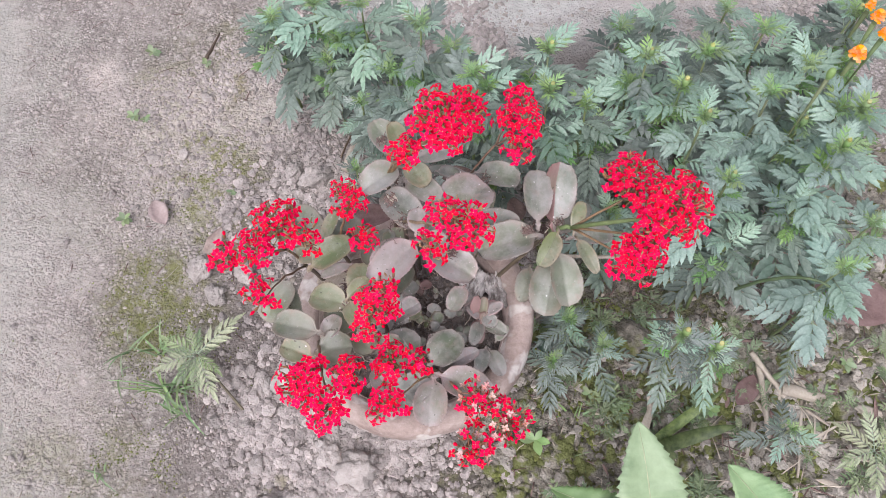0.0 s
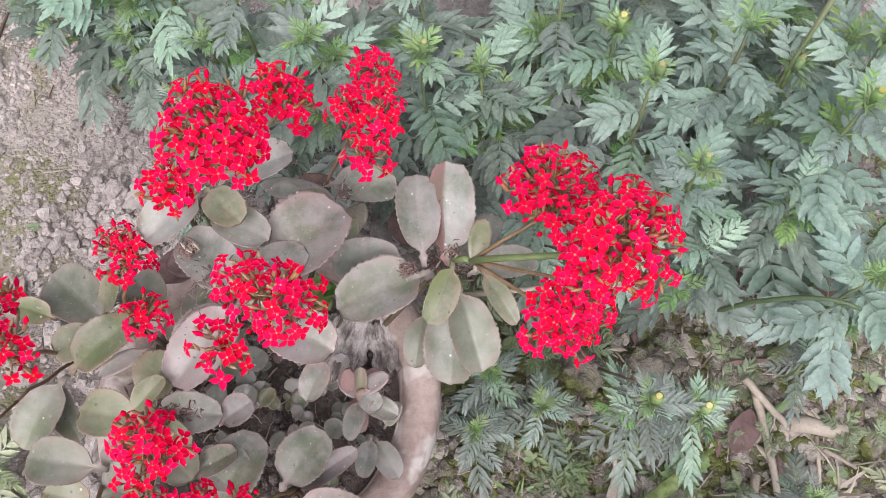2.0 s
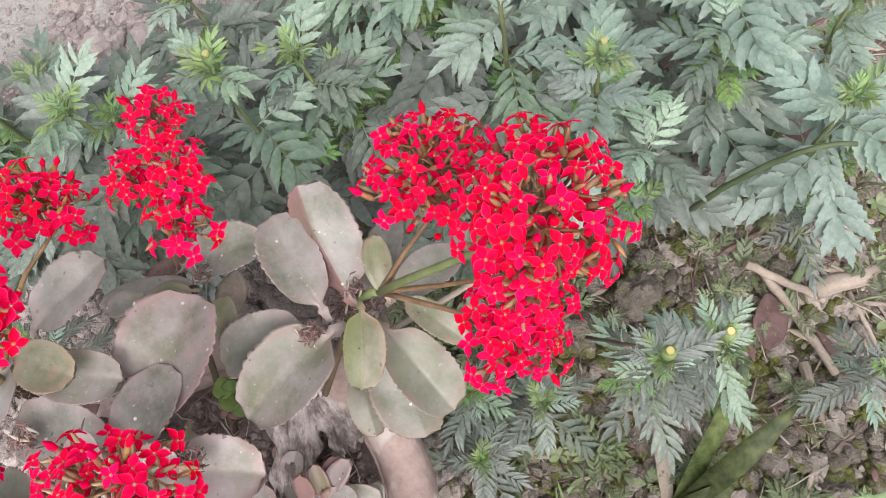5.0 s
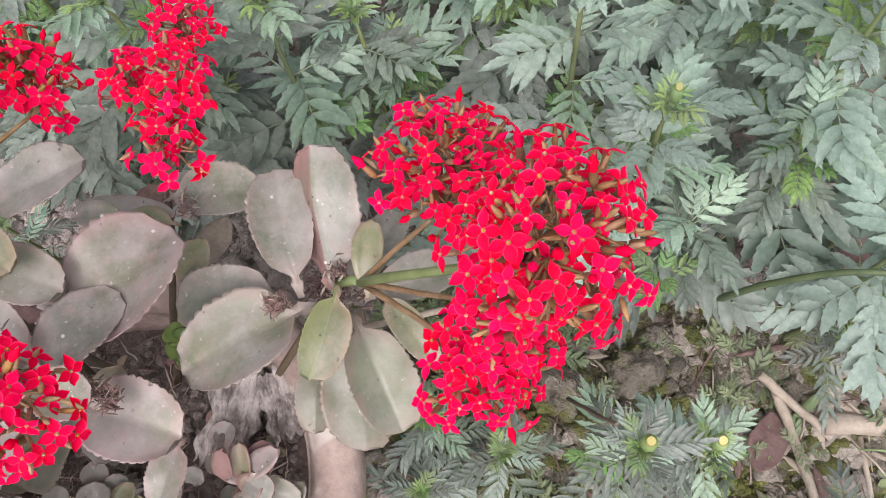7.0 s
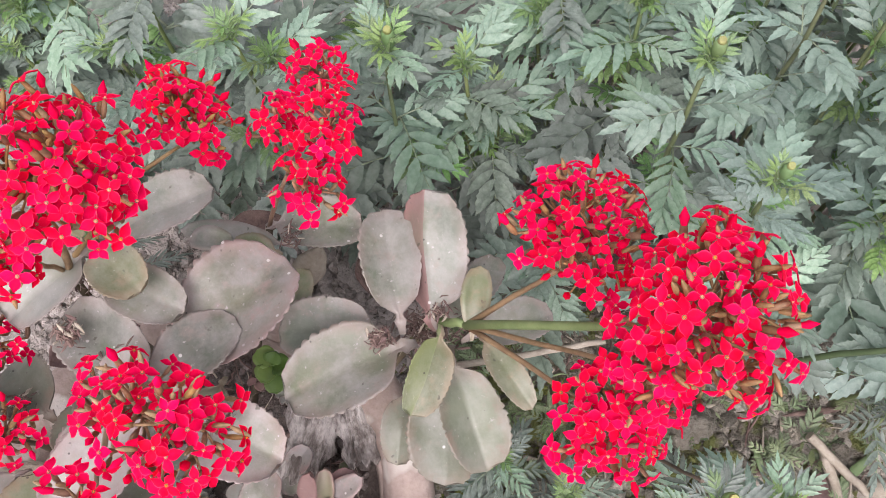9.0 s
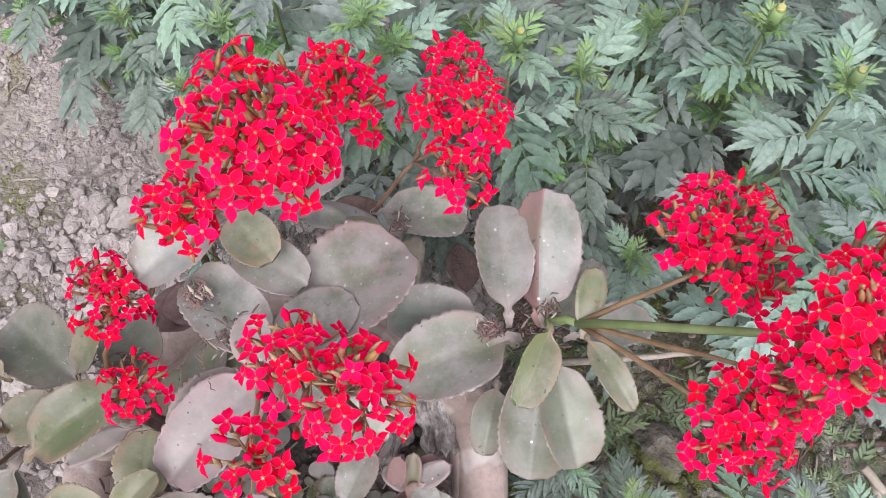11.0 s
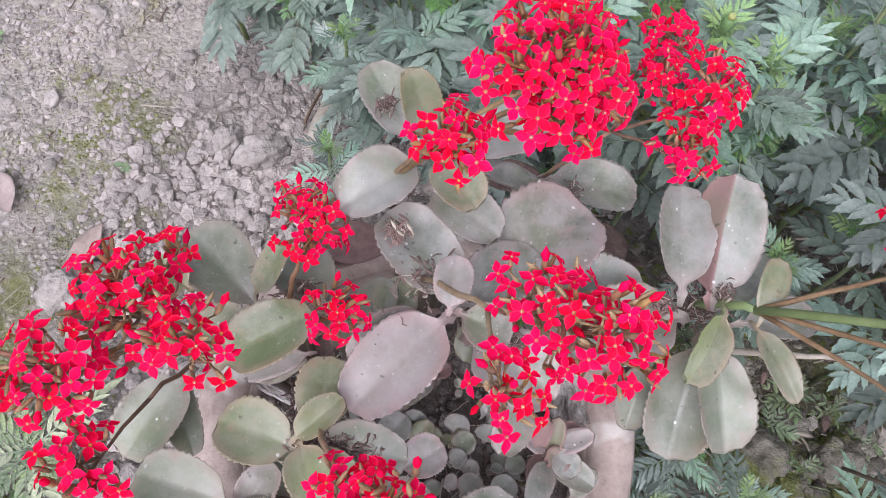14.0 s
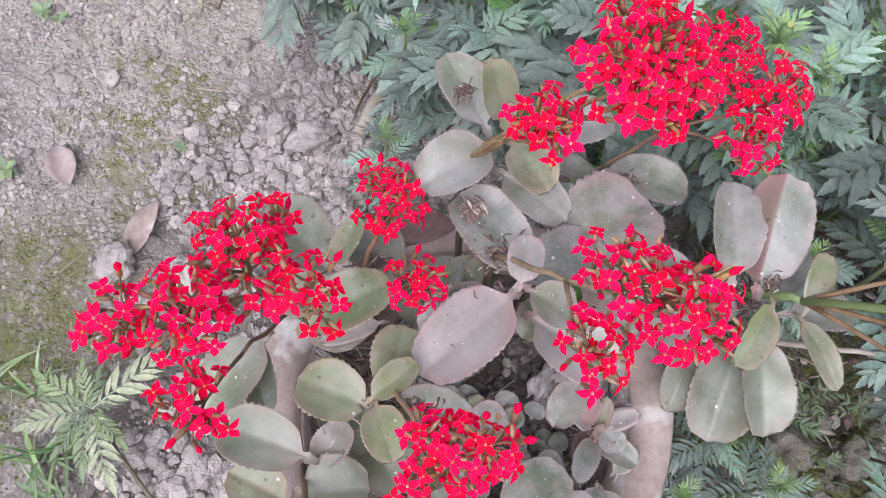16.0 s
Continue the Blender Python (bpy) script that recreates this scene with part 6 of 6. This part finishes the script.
stick("twig", "thin brown twig lying on the soil", (-0.252, 0.802, 0.008), (-0.235, 0.872, 0.010), 0.002, 0.0015, M_STEM_BROWN, 0.002, 7)
stick("twig", "thin dark twig standing among marigold leaves", (0.278, 0.459, 0.20), (0.293, 0.423, 0.308), 0.0016, 0.0012, M_STEM_BROWN, 0.0, 8)
stick("dry_stalk", "pale dry flower stalk lying across the kalanchoe", (0.140, 0.517, 0.27), (0.255, 0.532, 0.25), 0.0028, 0.0022, M_STRAW, 0.0, 9)
stick("marigold_branch", "green marigold branch reaching across the bed", (0.400, 0.520, 0.180), (0.490, 0.480, 0.318), 0.0028, 0.0018, M_STEM_GREEN, 0.045, 10)
stick("dry_stalk", "thin pale stalk lying on silt", (-0.445, 0.797, 0.008), (-0.415, 0.799, 0.008), 0.0012, 0.001, M_STRAW, 0.0, 11)

stick("dry_stalk", "pale greenish dry stalk lying across the litter", (0.490, 0.471, 0.018), (0.499, 0.348, 0.015), 0.0052, 0.0040, M_STRAW, 0.003, 31)
stick("dry_stalk", "thin white forked twig lying on dry soil", (0.561, 0.399, 0.014), (0.620, 0.358, 0.011), 0.0028, 0.0016, M_STRAW, 0.003, 32)
stick("dry_stalk", "thin white twig end lying on dry soil", (0.573, 0.396, 0.014), (0.570, 0.350, 0.011), 0.0018, 0.0012, M_STRAW, 0.003, 33)
stick("dry_stalk", "short pale dry stalk among mossy lumps", (0.314, 0.399, 0.020), (0.315, 0.354, 0.017), 0.0038, 0.0026, M_STRAW, 0.003, 34)


def orange_bloom(x, y, z, r, seed):
    """A double marigold head of ruffled petals on a slim stalk."""
    rng = random.Random(seed)
    p = thing("marigold_flower", "bright orange ruffled marigold flower on a green stalk", "flower", (x, y, 0), "orange marigold flowers")
    bm = bmesh.new()
    tube(bm, bend((rng.uniform(-0.02, 0.02), 0.02, 0), (0, 0, z - 0.012), 0, 6), [0.0026, 0.0022, 0.0018, 0.0016, 0.0015, 0.004], 6)
    part("stalk", bm, M_STEM, p)
    for k in range(34):
        t = k / 33
        a = k * 2.4
        L = r * (1 - 0.55 * t)
        bm = bmesh.new()
        up = z + 0.010 * t
        pts = [Vector((math.cos(a) * L * s, math.sin(a) * L * s, up + L * (0.15 + 0.9 * t) * s - 0.35 * L * s * s)) for s in (0.1, 0.4, 0.7, 0.9, 1.0)]
        blade(bm, pts, [r * w for w in (0.12, 0.34, 0.5, 0.5, 0.3)], fold=-0.3)
        part("petal", bm, M_ORANGE, p)


orange_bloom(0.523, 0.790, 0.40, 0.0133, 1)
orange_bloom(0.557, 0.856, 0.40, 0.0109, 2)
orange_bloom(0.563, 0.827, 0.40, 0.0101, 3)
orange_bloom(0.549, 0.875, 0.40, 0.0078, 4)


def long_bud(x, y, z, foot):
    p = thing("marigold_bud", "closed pale green marigold bud on a long bare stalk", "flower bud", (foot[0], foot[1], 0))
    bm = bmesh.new()
    top = Vector((x, y, z)) - p.location
    tube(bm, bend((0, 0, 0), top, 0, 8), [0.0024, 0.002, 0.0017, 0.0015, 0.0014, 0.0014, 0.0018, 0.003], 6)
    part("stalk", bm, M_STEM, p)
    bm = bmesh.new()
    up = (top - Vector((0, 0, z * 0.4))).normalized()
    tube(bm, [top + Vector((0, 0, h)) for h in (0, 0.006, 0.013, 0.018, 0.021)], [0.0025, 0.0048, 0.0054, 0.0045, 0.002], 9)
    part("bud", bm, M_MARI_YOUNG, p)


long_bud(0.462, 0.716, 0.44, (0.412, 0.656))


def feathery_weed(x, y, size, seed):
    """A low seedling with a few finely cut leaves."""
    rng = random.Random(seed)
    p = thing("feathery_weed", "small feathery green seedling among moss and litter", "weed", (x, y, ground_height(x, y) - 0.002), "feathery seedlings")
    bm = bmesh.new()
    h = rng.uniform(0.01, 0.035)
    tube(bm, [Vector((0, 0, -0.002)), Vector((0, 0, h))], [0.0012, 0.0009], 5)
    part("stem", bm, M_STEM, p)
    for k in range(rng.randint(4, 7)):
        a = k * 2.4 + rng.uniform(-0.4, 0.4)
        at = Vector((0, 0, h * rng.uniform(0.5, 1)))
        tip = at + Vector((math.cos(a), math.sin(a), rng.uniform(0.1, 0.7)))
        L = size * rng.uniform(0.7, 1.2)
        share("leaf", rng.choice(WEED_LEAVES), p, aim(at, tip, twist=rng.uniform(-25, 25)) @ Matrix.Diagonal((L, L, L, 1)))


WEED_LEAVES = [pinnate_mesh(s, n, 0.34, M_WEED, teeth=2) for s, n in ((31, 4), (32, 5), (33, 3))]


def scatter_weeds():
    rng = random.Random(55)
    n = 0
    while n < 150:
        x, y = rng.uniform(0.12, 0.72), rng.uniform(0.12, 0.62)
        if math.hypot(x - POT.x, y - POT.y) < 0.19 or noise.noise((x * 9, y * 9, 1.1)) < -0.15:
            continue
        feathery_weed(x, y, rng.uniform(0.012, 0.031), 300 + n)
        n += 1


scatter_weeds()


def litter():
    """Dry shreds, stalk ends and leaf scraps strewn over the moist soil."""
    rng = random.Random(91)
    bm = bmesh.new()
    for i in range(1300):
        x, y = rng.uniform(0.10, 0.78), rng.uniform(0.05, 0.75)
        if math.hypot(x - POT.x, y - POT.y) < 0.185:
            continue
        z = ground_height(x, y) + rng.uniform(0.003, 0.014)
        a, L = rng.uniform(0, 6.3), rng.uniform(0.008, 0.045) * (0.6 + 0.8 * (x > 0.42))
        p, e = Vector((x, y, z)), Vector((x + math.cos(a) * L, y + math.sin(a) * L, z + rng.uniform(-0.004, 0.008)))
        k = (0, 1, 0, 1, 0, 1, 2)[i % 7]
        if i % 5:
            w = rng.uniform(0.0004, 0.0013)
            tube(bm, bend(p, e, rng.uniform(-0.001, 0.004), 4, 0.001, rng), [w, w * 1.1, w, w * 0.6], 4, k)
        else:
            w = rng.uniform(0.004, 0.010)
            blade(bm, bend(p, e, 0.003, 5), [w * q for q in (0.2, 0.9, 1, 0.7, 0.1)], 0.0006, k, rng.uniform(-0.4, 0.5))
    tagged(part("plant_litter", bm, [M_STRAW, M_DRY, M_WEED], None), "dry shreds and scraps of leaves strewn over moist soil", "litter", kind="stuff")


litter()


def straw_bits():
    """Short straws and dark specks on the trodden silt."""
    rng = random.Random(17)
    bm = bmesh.new()
    for i in range(420):
        x, y = rng.uniform(-0.95, -0.25), rng.uniform(0.0, 1.2)
        z = ground_height(x, y) + 0.002
        a, L = rng.uniform(0, 6.3), rng.uniform(0.003, 0.03) * rng.random() + 0.004
        w = rng.uniform(0.0003, 0.0011)
        tube(bm, bend((x, y, z), (x + math.cos(a) * L, y + math.sin(a) * L, z + rng.uniform(0, 0.002)), 0.001, 4, 0.0008, rng), [w, w * 1.1, w, w * 0.6], 4, i % 2)
    tagged(part("straw_bits", bm, [M_STRAW, M_DRY], None), "short straws and brown specks strewn on the silt", "litter", kind="stuff")


straw_bits()
grass_tuft(-0.505, 0.405, 14, 0.05, 12)
grass_tuft(-0.455, 0.355, 16, 0.055, 13)
grass_tuft(-0.560, 0.405, 5, 0.085, 14)
stick("twig", "split brown twig lying on the silt", (-0.560, 1.010, 0.006), (-0.545, 1.075, 0.010), 0.0045, 0.0015, M_STEM_BROWN, 0.0, 21)
dead_leaf(-0.39, 1.115, 0.008, 0.07, 0.03, 110, (0, 10), M_CLAY, "pale pinkish dry leaf beside the marigolds", 12)
dead_leaf(-0.36, 1.105, 0.008, 0.06, 0.024, 95, (0, -10), M_DRY, "dark brown dry leaf beside the marigolds", 13)
dead_leaf(-0.138, 0.567, 0.235, 0.07, 0.04, 40, (10, 15), M_REDLEAF, "withered reddish brown kalanchoe leaf drooping in the pot", 30)
dead_leaf(0.036, 0.607, 0.245, 0.045, 0.026, 70, (0, 12), M_STRAW, "withered tan kalanchoe leaf in the pot", 31)
dead_leaf(-0.126, 0.566, 0.245, 0.06, 0.035, 10, (12, 0), M_REDLEAF, "withered reddish brown kalanchoe leaf drooping in the pot", 32)
dead_leaf(0.079, 0.617, 0.2, 0.05, 0.03, 100, (8, 10), M_DRY, "withered dark brown kalanchoe leaf in the pot", 33)
dead_leaf(-0.169, 0.459, 0.25, 0.05, 0.03, 20, (0, 10), M_STRAW, "withered tan kalanchoe leaf in the pot", 34)
dead_leaf(-0.011, 0.650, 0.235, 0.05, 0.028, 20, (5, 5), M_DRY, "withered dark brown kalanchoe leaf in the pot", 35)
dead_leaf(-0.144, 0.488, 0.22, 0.06, 0.03, 60, (5, 5), M_DRY, "withered dark brown kalanchoe leaf in the pot", 36)


def pot_seedling(x, y, size, seed):
    """A kalanchoe seedling: a few thick round leaves close to the soil."""
    rng = random.Random(seed)
    tone = rng.choice(("grey", "grey", "red", "green", "pink"))
    p = thing("kalanchoe_seedling", "tiny %s kalanchoe seedling with round leaves in the pot" % {"grey": "grey-green", "red": "reddish", "green": "olive green", "pink": "pinkish grey"}[tone], "seedling", (x, y, 0.164), "kalanchoe seedlings")
    h = rng.uniform(0.006, 0.03)
    bm = bmesh.new()
    tube(bm, [Vector((0, 0, -0.006)), Vector((0, 0, h))], [0.0012, 0.001], 5)
    part("stem", bm, M_STEM_BROWN, p)
    a = rng.uniform(0, 6.3)
    for k in range(rng.randint(2, 5)):
        a += 2.4 + rng.uniform(-0.3, 0.3)
        at = p.location + Vector((0, 0, h - 0.002 * k))
        L = size * rng.uniform(0.7, 1.2)
        tip = at + Vector((math.cos(a) * L, math.sin(a) * L, rng.uniform(0.0, 0.5) * L))
        succulent_leaf(p, at, tip, L * rng.uniform(0.75, 0.95), tone, teeth=0.015)


def sow():
    rng = random.Random(8)
    spots = []
    while len(spots) < 22:
        a, r = rng.uniform(0, 6.3), 0.122 * math.sqrt(rng.random())
        q = Vector((POT.x + 0.02 + r * math.cos(a), POT.y - 0.02 + r * math.sin(a), 0))
        if (q - POT).length > 0.124 or any((q - o).length < 0.019 for o in spots):
            continue
        spots.append(q)
        pot_seedling(q.x, q.y, rng.uniform(0.007, 0.02), 500 + len(spots))


sow()
